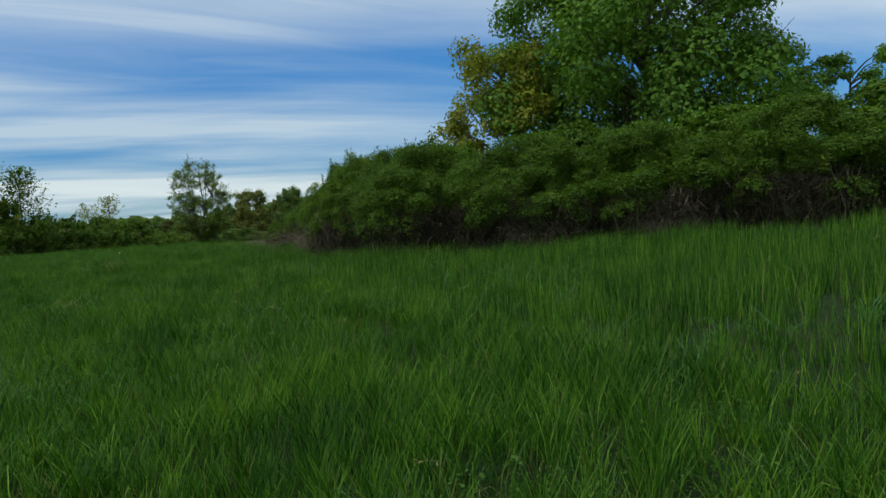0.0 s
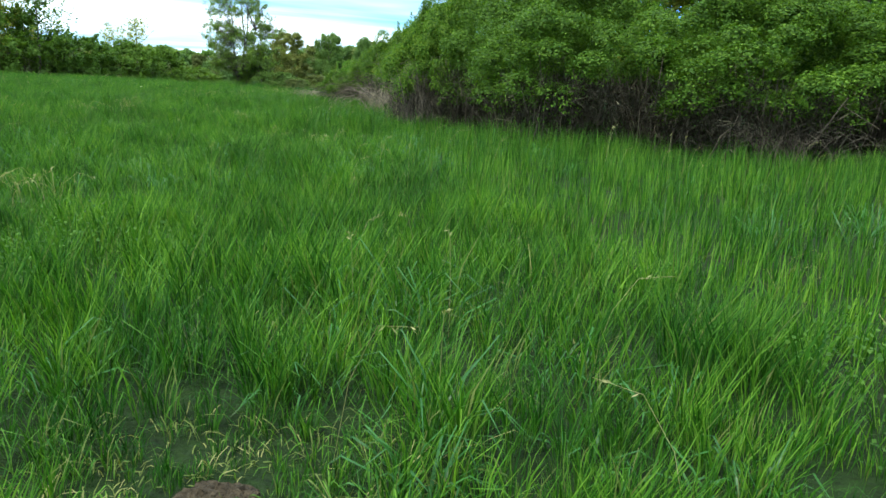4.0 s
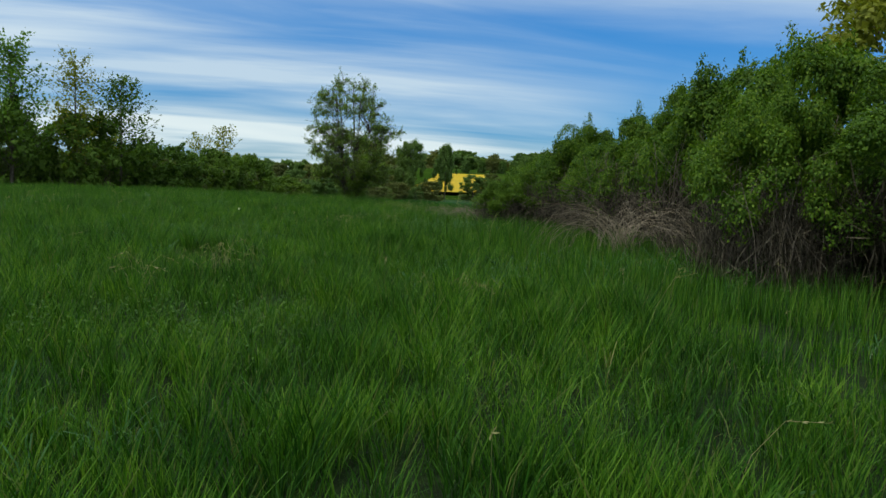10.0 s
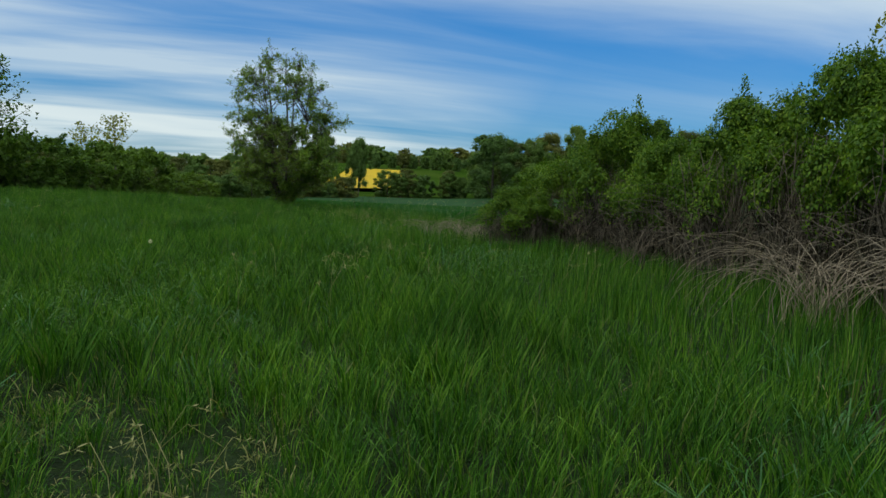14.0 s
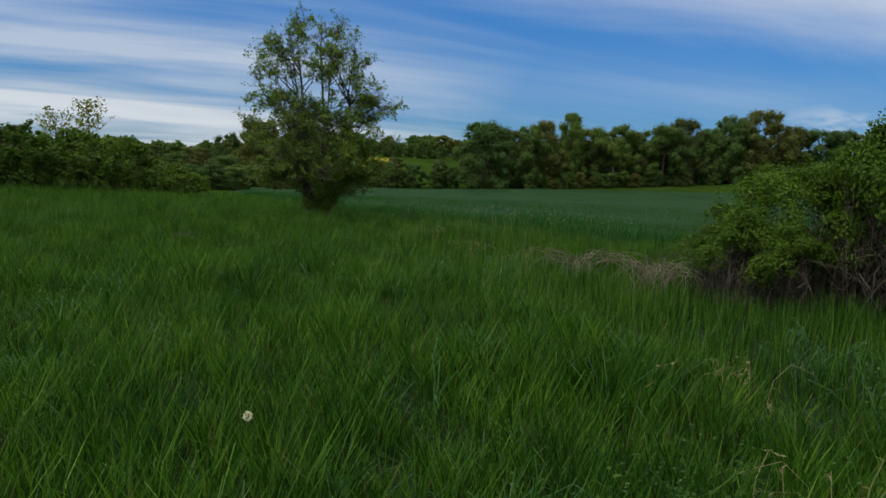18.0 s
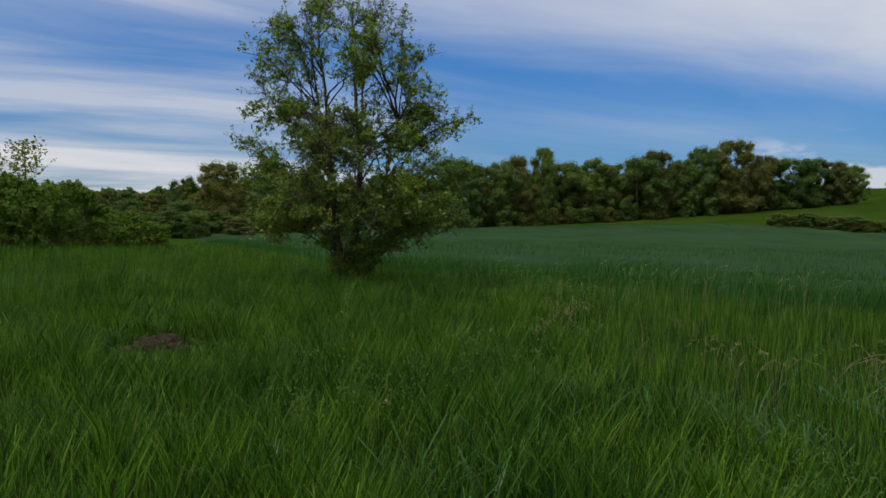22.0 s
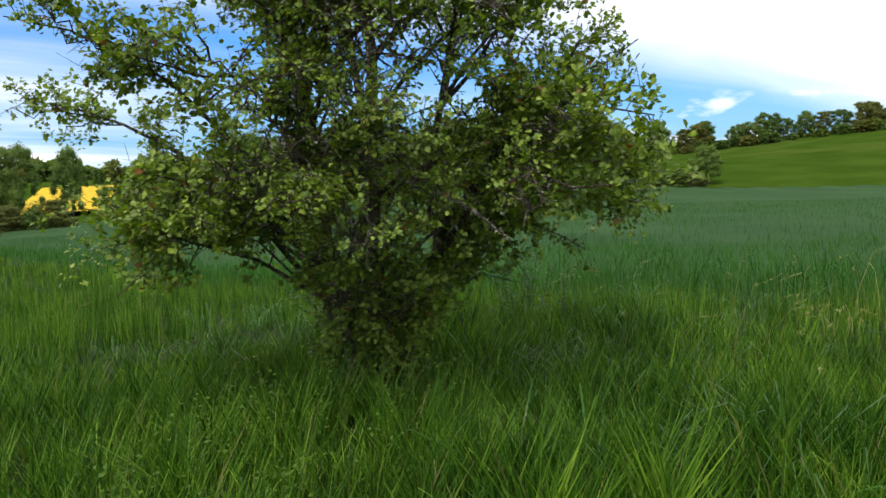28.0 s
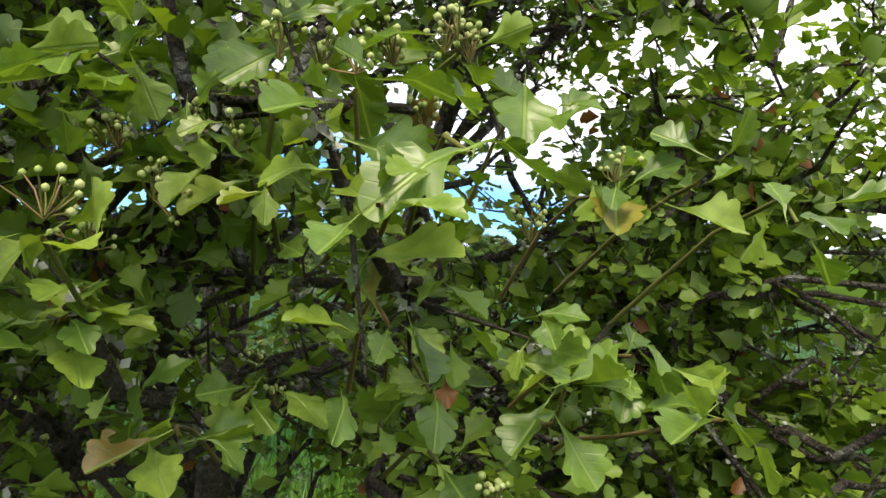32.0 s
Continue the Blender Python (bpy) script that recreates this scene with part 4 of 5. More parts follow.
def lump_tree(name, label, x, y, height, crown, seed, mat, leaves, leaf, low=0.15, lumps=90, lump=(0.09, 0.17), spire=1.0):
    """A tree with a full crown: limbs that reach out to many leafy boughs."""
    rng = np.random.default_rng(seed)
    t = thing(name, x, y, float(land(x, y)) - 0.05, label, "tree")
    hh = rng.uniform(low, 0.95, lumps)
    a = rng.uniform(0, 2 * np.pi, lumps)
    mid = (low + 0.9) / 2.4
    r = crown * np.sqrt(np.clip(1 - ((hh - mid) / (1.02 - mid)) ** 2, 0.02, 1)) ** spire * rng.uniform(0.4, 1.0, lumps)
    c = np.stack([np.cos(a) * r, np.sin(a) * r, hh * height], -1)
    big = rng.uniform(*lump, lumps) * crown * 1.6
    k = rng.integers(0, lumps, leaves)
    way = unit(rng.normal(0, 1, (leaves, 3)) + np.array((0, 0, 0.3)))
    p = c[k] + way * (big[k] * rng.uniform(0.2, 1.05, leaves) ** 0.6)[:, None] * np.array((1, 1, 0.7))
    n = unit(way + rng.normal(0, 0.4, (leaves, 3)) + (0, 0, 0.3))
    fol = scatter(TRI_V, TRI_T, p, frames_from(n, rng.normal(0, 1, (leaves, 3))), rng.uniform(0.6, 1.3, leaves) * leaf)
    limbs = [tube([(0, 0, -0.1), (0.02, 0, height * 0.3), (0, 0.05, height * 0.6), (0.05, 0, height * 0.9)], np.array((0.020, 0.016, 0.010, 0.003)) * height, 7)]
    for q in c[::2]:
        z0 = max(height * 0.08, q[2] - np.hypot(q[0], q[1]) * 0.8)
        base = np.array((0, 0, z0))
        limbs.append(tube([base, (base + q) / 2 + rng.normal(0, 0.1, 3), q, q + unit(q - base) * big[0]], np.array((0.006, 0.004, 0.0018, 0.0006)) * height, 4))
    part("trunk", arrays_mesh("trunk", *joined(limbs), M_BARK, smooth=True), t, "dark grey trunk and limbs")
    part("crown", arrays_mesh("crown", *fol, mat), t)
    return t


def spire_tree(name, label, x, y, height, crown, seed, mat, branches, leaf, per=95, low=0.12, rise=0.9, fuzz=0.15):
    """A slender tree: steep boughs from one stem, each lined with leaves."""
    rng = np.random.default_rng(seed)
    t = thing(name, x, y, float(land(x, y)) - 0.05, label, "tree")
    limbs = [tube([(0, 0, -0.1), (0.03, 0, height * 0.35), (0, 0.04, height * 0.7), (0.02, 0, height * 0.98)], np.array((0.014, 0.011, 0.006, 0.001)) * height, 6)]
    fol = []
    for k in range(branches):
        z = height * (low + (0.97 - low) * (k + rng.uniform(0, 1)) / branches)
        a = k * 2.4 + rng.normal(0, 0.3)
        ln = crown * (1.15 - 0.85 * z / height) * rng.uniform(0.65, 1.1)
        up = rise * rng.uniform(0.7, 1.3)
        p0 = np.array((0, 0, z))
        p2 = p0 + np.array((np.cos(a), np.sin(a), up)) * ln
        p1 = (p0 + p2) / 2 + (0, 0, -0.08 * ln)
        limbs.append(tube([p0, p1, p2], np.array((0.006, 0.004, 0.001)) * height * 0.5, 4))
        f = rng.uniform(0.15, 1.02, per)[:, None]
        at = p0 * (1 - f) ** 2 + 2 * p1 * f * (1 - f) + p2 * f ** 2 + rng.normal(0, fuzz, (per, 3))
        fol.append(scatter(TRI_V, TRI_T, at, frames_from(rng.normal(0, 0.6, (per, 3)) + (0, 0, 0.7), rng.normal(0, 0.7, (per, 3)) + unit(p2 - p0)), rng.uniform(0.6, 1.3, per) * leaf))
    part("trunk", arrays_mesh("trunk", *joined(limbs), M_BARK, smooth=True), t, "slim grey trunk and boughs")
    part("crown", arrays_mesh("crown", *joined(fol), mat), t)
    return t


lump_tree("lime_tree", "big spreading dark green broadleaf tree behind the hedge", 9.0, 30, 15.5, 6.4, 21, M_TREE, 125000, 0.175, low=0.14, lumps=230, lump=(0.09, 0.17))
lump_tree("young_oak", "small oak with olive-yellow spring leaves", 2.9, 30.5, 8.6, 3.3, 22, M_OLIVE, 20000, 0.15, low=0.2, lumps=90)
lump_tree("ash_sapling", "small light green tree behind the hedge", 16.8, 29, 7.0, 2.5, 25, M_TREE, 15000, 0.13, low=0.25, lumps=120, lump=(0.06, 0.12))
spire_tree("tall_shrub_tree", "slender spiky tree standing in the hedge", -33.2, 46.2, 7.3, 2.6, 23, M_TREE, 80, 0.15, per=62)
spire_tree("young_maple", "young broadleaf tree with light green leaves", -30.7, 51.9, 6.6, 2.9, 24, M_HEDGE, 54, 0.17, per=66, rise=0.5, fuzz=0.18)
spire_tree("young_maple", "young broadleaf tree with olive leaves", -32.0, 49.6, 7.0, 2.4, 28, M_OLIVE, 44, 0.15, per=55, rise=1.1)
spire_tree("hedge_ash", "bushy green tree standing in the hedge", -36.3, 43.7, 6.2, 3.0, 29, M_TREE, 70, 0.17, rise=0.6, fuzz=0.2)
spire_tree("sapling", "thin sapling with sparse leaves above the hedge", -31.1, 66.5, 5.4, 2.3, 26, M_OLIVE, 22, 0.17, per=34, low=0.42, rise=0.9)
spire_tree("sapling", "thin sapling with sparse leaves above the hedge", -33.1, 66.5, 4.7, 2.1, 27, M_OLIVE, 18, 0.17, per=34, low=0.42, rise=0.9)

SIDE_BUSH = [bush_meshes(120 + k, 2.4, 3.0, 15000, 0.120, M_SIDE, low=0.05, stems=12, twigs=600) for k in range(3)]
LEFT = [(-42, 35, 1.5, 4.9), (-38.5, 41, 1.5, 5.0), (-35, 46, 1.45, 5.0), (-32, 50.8, 1.35, 4.4), (-29.8, 54.8, 1.15, 3.1), (-28.3, 58.3, 1.05, 3.2), (-27.4, 61.8, 0.95, 3.2), (-26.2, 66.5, 0.95, 1.9), (-34, 55, 1.3, 3.2), (-37, 49, 1.3, 3.8)]
for k, (x, y, w, h) in enumerate(LEFT):
    bush("field_bush", SIDE_BUSH[k % 3], x, y, w, h / 3.0, k * 57, "dark green bush in the hedge along the meadow", "bushes along the far meadow edge")


def far_tree_meshes(seed, mat, slim=1.0, low=0.02, m=22000, leaf=(0.011, 0.024)):
    """Trunk and crown of a tree 1 m tall, to be scaled."""
    rng = np.random.default_rng(seed)
    lumps = []
    for _ in range(95):
        h = rng.uniform(low, 0.95)
        r = 0.40 * slim * np.sqrt(max(0.04, 1 - ((h - 0.42) / 0.58) ** 2))
        a = rng.uniform(0, 2 * np.pi)
        f = rng.uniform(0.3, 1.0)
        lumps.append((np.cos(a) * r * f, np.sin(a) * r * f, h, rng.uniform(0.055, 0.12)))
    lumps = np.array(lumps)
    k = rng.integers(0, len(lumps), m)
    way = unit(rng.normal(0, 1, (m, 3)) + np.array((0, 0, 0.4)))
    p = lumps[k, :3] + way * (lumps[k, 3] * rng.uniform(0.6, 1.05, m))[:, None]
    p[:, 2] = np.maximum(p[:, 2], 0.0)
    n = unit(way + rng.normal(0, 0.22, (m, 3)) + (0, 0, 0.15))
    size = rng.uniform(*leaf, m)
    inner = rng.uniform(0, 1, m) < 0.22   # larger sprays that close the heart of each bough
    p[inner] = lumps[k[inner], :3] + way[inner] * (lumps[k[inner], 3] * 0.35)[:, None]
    size[inner] *= 2.4
    fol = scatter(TRI_V, TRI_T, p, frames_from(n, rng.normal(0, 1, (m, 3))), size)
    limbs = [(np.array([(0, 0, -0.02), (0.005, 0, 0.3), (0, 0.01, 0.8)]), np.array((0.022, 0.016, 0.005)), 1)]
    for _ in range(7):
        tip = lumps[rng.integers(0, len(lumps)), :3]
        base = np.array((0, 0, max(0.05, tip[2] - 0.25)))
        limbs.append((np.array([base, (base + tip) / 2 + (0, 0, -0.02), tip]), np.array((0.009, 0.006, 0.002)), 1))
    return arrays_mesh("crown", *fol, mat), limbs_mesh("trunk", limbs, M_BARK, 4)


FAR = [far_tree_meshes(300, M_FAR), far_tree_meshes(301, M_FAR_BROWN), far_tree_meshes(302, M_FAR, 0.75), far_tree_meshes(303, M_FAR), far_tree_meshes(304, M_FAR_BROWN, 0.85), far_tree_meshes(305, M_FAR, 0.95, 0.22)]
COARSE = [far_tree_meshes(310 + k, (M_FAR, M_FAR, M_FAR_BROWN)[k], 1.0, 0.02, 2200, (0.035, 0.085)) for k in range(3)]


def far_tree(x, y, h, kind, wide=1.0, label="broadleaf tree at the edge of the far wood", group="trees of the far wood"):
    crown, trunk = COARSE[kind % 3] if "distant" in group else FAR[kind]
    t = thing("wood_tree", x, y, float(land(x, y)) - 0.1, label, "tree", group, turn=(x * 37 + y * 11) % 360)
    t.matrix_basis = t.matrix_basis @ Matrix.Diagonal((h * wide, h * wide, h, 1))
    part("trunk", trunk, t)
    part("crown", crown, t)
    return t


def wood_row(a, b, count, lo, hi, seed, wide=1.0, depth=5.0, label="broadleaf tree at the edge of the far wood", group="trees of the far wood"):
    rng = np.random.default_rng(seed)
    for k in range(count):
        f = (k + rng.uniform(-0.3, 0.3)) / max(count - 1, 1)
        x, y = a[0] + (b[0] - a[0]) * f + rng.normal(0, 0.6), a[1] + (b[1] - a[1]) * f + rng.uniform(0, depth)
        far_tree(x, y, rng.uniform(lo, hi), int(rng.integers(0, 5)), wide * rng.uniform(0.85, 1.25), label, group)


for x, y, h, kind, wide in ((0, 143, 11.6, 0, 0.98), (4, 146, 10.0, 1, 0.9), (7.5, 145.2, 10.9, 3, 0.85), (10.5, 146.3, 11.7, 4, 0.8), (15.3, 148.1, 13.1, 2, 0.62), (19.4, 152.7, 10.3, 1, 0.85),
                            (23.4, 149.5, 11.0, 3, 1.05), (28, 152, 9.7, 4, 0.95), (32.2, 149, 10.9, 0, 1.0), (36.4, 151, 12.0, 4, 0.75), (41.2, 150.3, 10.1, 2, 0.9), (45, 150.4, 12.2, 3, 0.8), (50.4, 149.3, 12.7, 1, 0.95),
                            (55.3, 149, 9.8, 4, 0.85), (59.8, 147.4, 8.9, 0, 1.2), (64, 147.8, 8.5, 3, 0.95), (67.4, 147, 7.5, 1, 1.05), (70.5, 147, 5.7, 3, 1.1)):
    far_tree(x, y, h, kind, wide * 1.2)
wood_row((2, 151), (58, 155), 16, 8.0, 9.5, 3, 1.25, 3.0)
wood_row((10, 143.5), (36, 146.5), 13, 1.6, 3.0, 16, 1.5, 1.5, "low green shrub at the foot of the wood", "shrubs at the foot of the wood")
wood_row((50, 147), (68, 145), 7, 1.8, 3.2, 17, 1.4, 1.5, "low green shrub at the foot of the wood", "shrubs at the foot of the wood")
far_tree(-36.4, 135, 10.4, 1, 1.22, "broad brownish budding tree by the field")
far_tree(-41.5, 137, 8.2, 3, 0.9, "bushy green tree by the field")
far_tree(-29.3, 138, 10.9, 0, 0.72, "rounded dark green tree by the field")
far_tree(-23.5, 142, 10.2, 5, 0.6, "slim tree by the rapeseed field")
wood_row((-19.5, 146), (-5, 144), 7, 3.8, 5.2, 9, 1.2, 2.0, "low dark bush by the rapeseed field", "bushes by the rapeseed field")
wood_row((-29, 235), (-2, 237), 9, 3.8, 6.2, 18, 0.85, 5.0, "tree beyond the rapeseed field", "distant wood")
wood_row((-72, 118), (-39, 126), 11, 3.2, 4.8, 4, 1.35, 6.0, "bushy tree beyond the meadow", "bushes beyond the meadow")
wood_row((-40, 104), (-30, 112), 4, 2.2, 3.2, 10, 1.9, 3.0, "low bush beyond the meadow", "bushes beyond the meadow")
wood_row((-45, 350), (-5, 360), 9, 7.5, 9, 19, 1.3, 10, "tree of the distant wood", "distant wood")
wood_row((-150, 338), (-45, 352), 22, 10.5, 12.5, 5, 1.3, 10, "tree of the distant wood", "distant wood")
wood_row((-340, 300), (-140, 340), 34, 11, 13, 6, 1.4, 10, "tree of the distant wood", "distant wood")
wood_row((-14, 262), (24, 270), 8, 6, 8, 7, 1.4, 6, "tree beyond the rapeseed field", "distant wood")
far_tree(63, 118, 5.8, 5, 1.15, "lone round tree at the field edge", "trees in the green field")
wood_row((44, 125), (59, 115), 14, 1.8, 2.4, 11, 2.3, 1.2, "low dark bush along the field edge", "bushes along the field edge")
far_tree(40.8, 148, 3.6, 0, 1.1, "small dark bush before the wood", "bushes along the field edge")
far_tree(100, 190, 10, 0, 1.2, "tree on the hill crest", "trees on the hill")
wood_row((118, 190), (240, 120), 34, 5, 8, 8, 1.45, 8, "tree on the hill crest", "trees on the hill")
wood_row((120, 185), (240, 116), 30, 2.0, 3.2, 12, 1.8, 3, "low hedge bush on the hill crest", "distant hedge on the hill")
wood_row((-46, 108), (-25, 130), 11, 2.4, 3.8, 14, 1.6, 4, "low green bush beyond the meadow", "bushes beyond the meadow")
wood_row((-120, 160), (-36, 172), 24, 4.2, 6.2, 15, 1.3, 5, "bushy tree beyond the meadow", "trees beyond the meadow")

# ---- the hawthorn ----
HALF = [(0.015, 0.0), (0.05, 0.15), (0.12, 0.30), (0.22, 0.42), (0.33, 0.50), (0.39, 0.56), (0.385, 0.63), (0.33, 0.66), (0.29, 0.67), (0.32, 0.73), (0.335, 0.79), (0.31, 0.85), (0.25, 0.87), (0.20, 0.87), (0.18, 0.92), (0.14, 0.97), (0.07, 1.0)]
RIM = [(0, -0.35)] + HALF + [(0, 1.0)] + [(-x * 0.92, y * 0.97 + 0.01) for x, y in HALF[::-1]]


def lobed(fold, droop, wave):
    v = np.array([(0, 0.42, -0.03)] + [(x, y, fold * abs(x) - droop * max(y - 0.2, 0) ** 2 + wave * math.sin(13 * y + 9 * x)) for x, y in RIM])
    t = np.array([(0, k, k % len(RIM) + 1) for k in range(1, len(RIM) + 1)])
    return v, t


SIMPLE_V = np.array([(0, 0, 0), (0.13, 0.30, 0.04), (0.39, 0.57, 0.11), (0.27, 0.66, 0.03), (0.32, 0.84, 0.04), (0, 1.0, -0.08), (-0.31, 0.82, 0.04), (-0.27, 0.64, 0.03), (-0.38, 0.55, 0.11), (-0.14, 0.28, 0.04)])
SIMPLE_T = np.array([(0, 1, 2), (0, 2, 3), (0, 3, 5), (3, 4, 5), (0, 5, 7), (5, 6, 7), (0, 7, 8), (0, 8, 9)])
THREE_V = np.array([(0, 0, 0), (0.40, 0.58, 0.10), (0.17, 0.66, 0.02), (0, 1.0, -0.06), (-0.18, 0.64, 0.02), (-0.40, 0.55, 0.10)])
THREE_T = np.array([(0, 1, 2), (0, 2, 4), (2, 3, 4), (0, 4, 5)])
LOBED = [lobed(0.42, 0.25, 0.03), lobed(0.18, 0.60, 0.05), lobed(0.65, 0.05, 0.02)]
CROWN_Z = np.array((0.4, 0.9, 1.2, 1.6, 2.2, 2.7, 3.2, 3.7, 4.3, 4.8, 5.15))
CROWN_R = np.array((0.45, 0.55, 1.50, 1.90, 1.95, 1.95, 1.90, 1.80, 1.50, 0.95, 0.45))
LAST_EYE = np.array((-13.65, 37.54, 2.40))


# the broad leaves and the flower heads on the outermost shoots, as x, y, z (and size) from the foot
BROAD_LEAVES = [(-0.22, -1.299, 1.967, 0.054), (-0.258, -1.262, 2.082, 0.037), (-0.269, -1.221, 2.101, 0.029), (-0.191, -1.346, 2.022, 0.054), (-0.233, -1.301, 2.028, 0.045), (-0.33, -1.147, 2.012, 0.032), (-0.366, -1.222, 1.974, 0.043), (-0.347, -1.143, 1.94, 0.03), (-0.088, -1.309, 1.896, 0.039), (-0.056, -1.325, 1.902, 0.04), (-0.024, -1.365, 1.884, 0.04), (-0.147, -1.254, 1.884, 0.035), (-0.092, -1.31, 1.872, 0.039), (-0.162, -1.24, 1.926, 0.027), (-0.237, -1.169, 1.881, 0.038), (-0.303, -1.18, 1.852, 0.038), (-0.065, -1.26, 1.911, 0.026), (-0.032, -1.294, 2.021, 0.044), (-0.004, -1.323, 2.01, 0.048), (-0.136, -1.324, 2.07, 0.043), (-0.26, -1.213, 2.014, 0.041)]
FLOWER_HEADS = [(-0.242, -1.28, 2.085), (-0.223, -1.289, 2.088), (-0.207, -1.298, 2.092), (-0.179, -1.306, 2.102), (-0.166, -1.312, 2.097), (-0.176, -1.281, 2.061), (-0.343, -1.204, 1.986), (-0.31, -1.192, 2.018), (-0.281, -1.164, 2.062), (-0.325, -1.154, 2.052), (-0.248, -1.178, 2.083), (-0.098, -1.285, 2.001), (-0.134, -1.299, 1.838)]


def crown_radius(z, a):
    """Reach of the crown at a height and a bearing: less deep towards the walker."""
    r = np.interp(z, CROWN_Z, CROWN_R)
    return r * (1 - 0.26 * np.clip(-np.sin(a), 0, 1) ** 2)


def bud_cluster(rng, at, way, stalks, buds, count=9):
    """A flower head: thin stalks that fan out, each with a round bud."""
    for _ in range(count):
        tip = at + unit(way + rng.normal(0, 0.45, 3)) * rng.uniform(0.012, 0.026)
        stalks.append(tube([at, (at + tip) / 2 + rng.normal(0, 0.001, 3), tip], (0.0006, 0.0006, 0.0005), 3))
        buds.append((tip, rng.uniform(0.0017, 0.0029)))


def hawthorn():
    rng = np.random.default_rng(5)
    base = np.array((TREE[0], TREE[1], 0.46))   # its foot stands in a shallow hollow under the grass
    tree = thing("hawthorn", *base, "small hawthorn with fresh green leaves and flower buds in tall grass", "tree")
    eye = LAST_EYE - base
    trunks, limbs, twigs = [], [], []
    # several stems that rise close together from one foot
    stems = []
    for a, lean, top, rad in ((3.0, 0.14, 4.6, 0.055), (0.4, 0.06, 4.8, 0.06), (0.1, 0.36, 3.0, 0.045), (1.8, 0.16, 4.2, 0.045), (2.4, 0.22, 3.2, 0.04)):
        p, pts = np.array((np.cos(a) * 0.07, np.sin(a) * 0.07, 0.1)), []
        for k in range(9):
            pts.append(p.copy())
            p = p + np.array((np.cos(a) * lean, np.sin(a) * lean, 1)) * (top + 0.1) / 8 * np.array((1, 1, 1)) + np.array((*rng.normal(0, 0.05, 2), 0))
            lean *= 0.9
        pts = np.array(pts)
        stems.append(pts)
        trunks.append(tube(pts, np.linspace(rad, 0.012, 9), 7))
    # boughs that mark the outline: low arms, side arms, the two tops
    arms = [(1.62, -0.70, 2.48), (1.04, -1.48, 2.0), (1.22, -0.90, 2.25), (1.03, -1.38, 1.71), (0.72, -1.48, 1.62), (2.05, -0.1, 2.33), (0.91, -0.19, 1.04), (-1.98, 1.03, 2.38), (-1.6, 0.41, 1.41), (1.53, -0.9, 1.5), (-0.3, -0.9, 2.7), (-0.05, -0.75, 3.0), (0.2, -0.6, 2.9), (1.7, -0.4, 1.65), (-0.6, -0.8, 2.5), (-0.2, -1.05, 2.35), (0.6, -1.25, 1.95), (1.6, -0.75, 1.85),
            (-0.75, 0.1, 5.0), (-0.3, 0.0, 5.1), (0.5, 0.1, 5.05), (0.8, 0.0, 4.85), (-1.7, 0.1, 4.2), (-1.6, -0.2, 3.5), (1.6, 0.1, 3.4), (1.7, -0.1, 3.0), (-1.9, 0.2, 2.7), (1.1, 0.2, 4.2), (-1.2, -0.3, 4.5)]
    ways, leafy_tips = [], []

    def bough(root, tip, sag, thick, name):
        length = np.linalg.norm(tip - root)
        pts = []
        for f in np.linspace(0, 1, 7):
            q = root + (tip - root) * f + np.array((0, 0, sag * length * np.sin(f * 3.14)))
            pts.append(q + rng.normal(0, 0.03, 3) * (0 < f))
        pts = np.array(pts)
        if np.linalg.norm(pts - eye, axis=1).min() > 0.45:
            limbs.append(tube(pts, np.linspace(thick, 0.0035, 7), 5))
        return pts, length

    for n in range(149):
        a = rng.uniform(0, 2 * np.pi)
        sag, forks = 0.14, 4
        if n < len(arms):
            tip = np.array(arms[n], dtype=float)
            reach = (0.4, 0.7) if tip[2] > 2.2 else (0.10, 0.30)
        elif n < 57:  # suckers round the foot
            z = rng.uniform(0.40, 1.15)
            r = 0.12 + 0.42 * (z - 0.3) * rng.uniform(0.5, 1.2)
            tip, reach, forks = np.array((np.cos(a) * r, np.sin(a) * r, z)), (0.9, 1.6), 2
        elif n < 74:  # the low skirt, level and drooping at its ends
            z = rng.uniform(1.05, 1.6)
            a = rng.choice((0.0, np.pi)) + rng.normal(0, 0.8)
            r = crown_radius(1.6, a) * rng.uniform(0.6, 1.0)
            tip, reach, sag = np.array((np.cos(a) * r, np.sin(a) * r, z)), (-0.05, 0.25), 0.28
        elif n < 95:  # the full middle
            z = rng.uniform(1.6, 2.9)
            if n > 84:
                a, z = rng.uniform(-2.6, -1.5), rng.uniform(1.45, 2.6)
            r = crown_radius(z, a) * rng.uniform(0.65, 1.0)
            tip, reach = np.array((np.cos(a) * r, np.sin(a) * r, z)), (0.15, 0.45)
        else:  # boughs of the top
            z = rng.uniform(2.7, 5.0)
            r = crown_radius(z, a) * rng.uniform(0.55, 1.05)
            tip, reach = np.array((np.cos(a) * r - 0.10 * max(0, z - 3.6), np.sin(a) * r, z)), (0.12, 0.55)
        z, a, r = tip[2], np.arctan2(tip[1], tip[0]), np.hypot(tip[0], tip[1])
        s = stems[int(np.argmin([np.abs(np.angle(np.exp(1j * (np.arctan2(q[4][1], q[4][0]) - a)))) + rng.uniform(0, 1.2) for q in stems]))]
        zs = np.clip(z - r * rng.uniform(*reach) - 0.05, 0.12, s[-1][2] - 0.1)
        root = np.array([np.interp(zs, s[:, 2], s[:, j]) for j in range(3)])
        pts, length = bough(root, tip, sag, (0.007 + 0.006 * np.linalg.norm(tip - root)) * (1.0 if tip[2] > 1.3 else 0.6), "limb")
        ways.append((pts, length, 0.28 if z < 2.0 else 0.35))
        if n == 1:
            leafy_tips.append((pts, 1.8, 0.6))
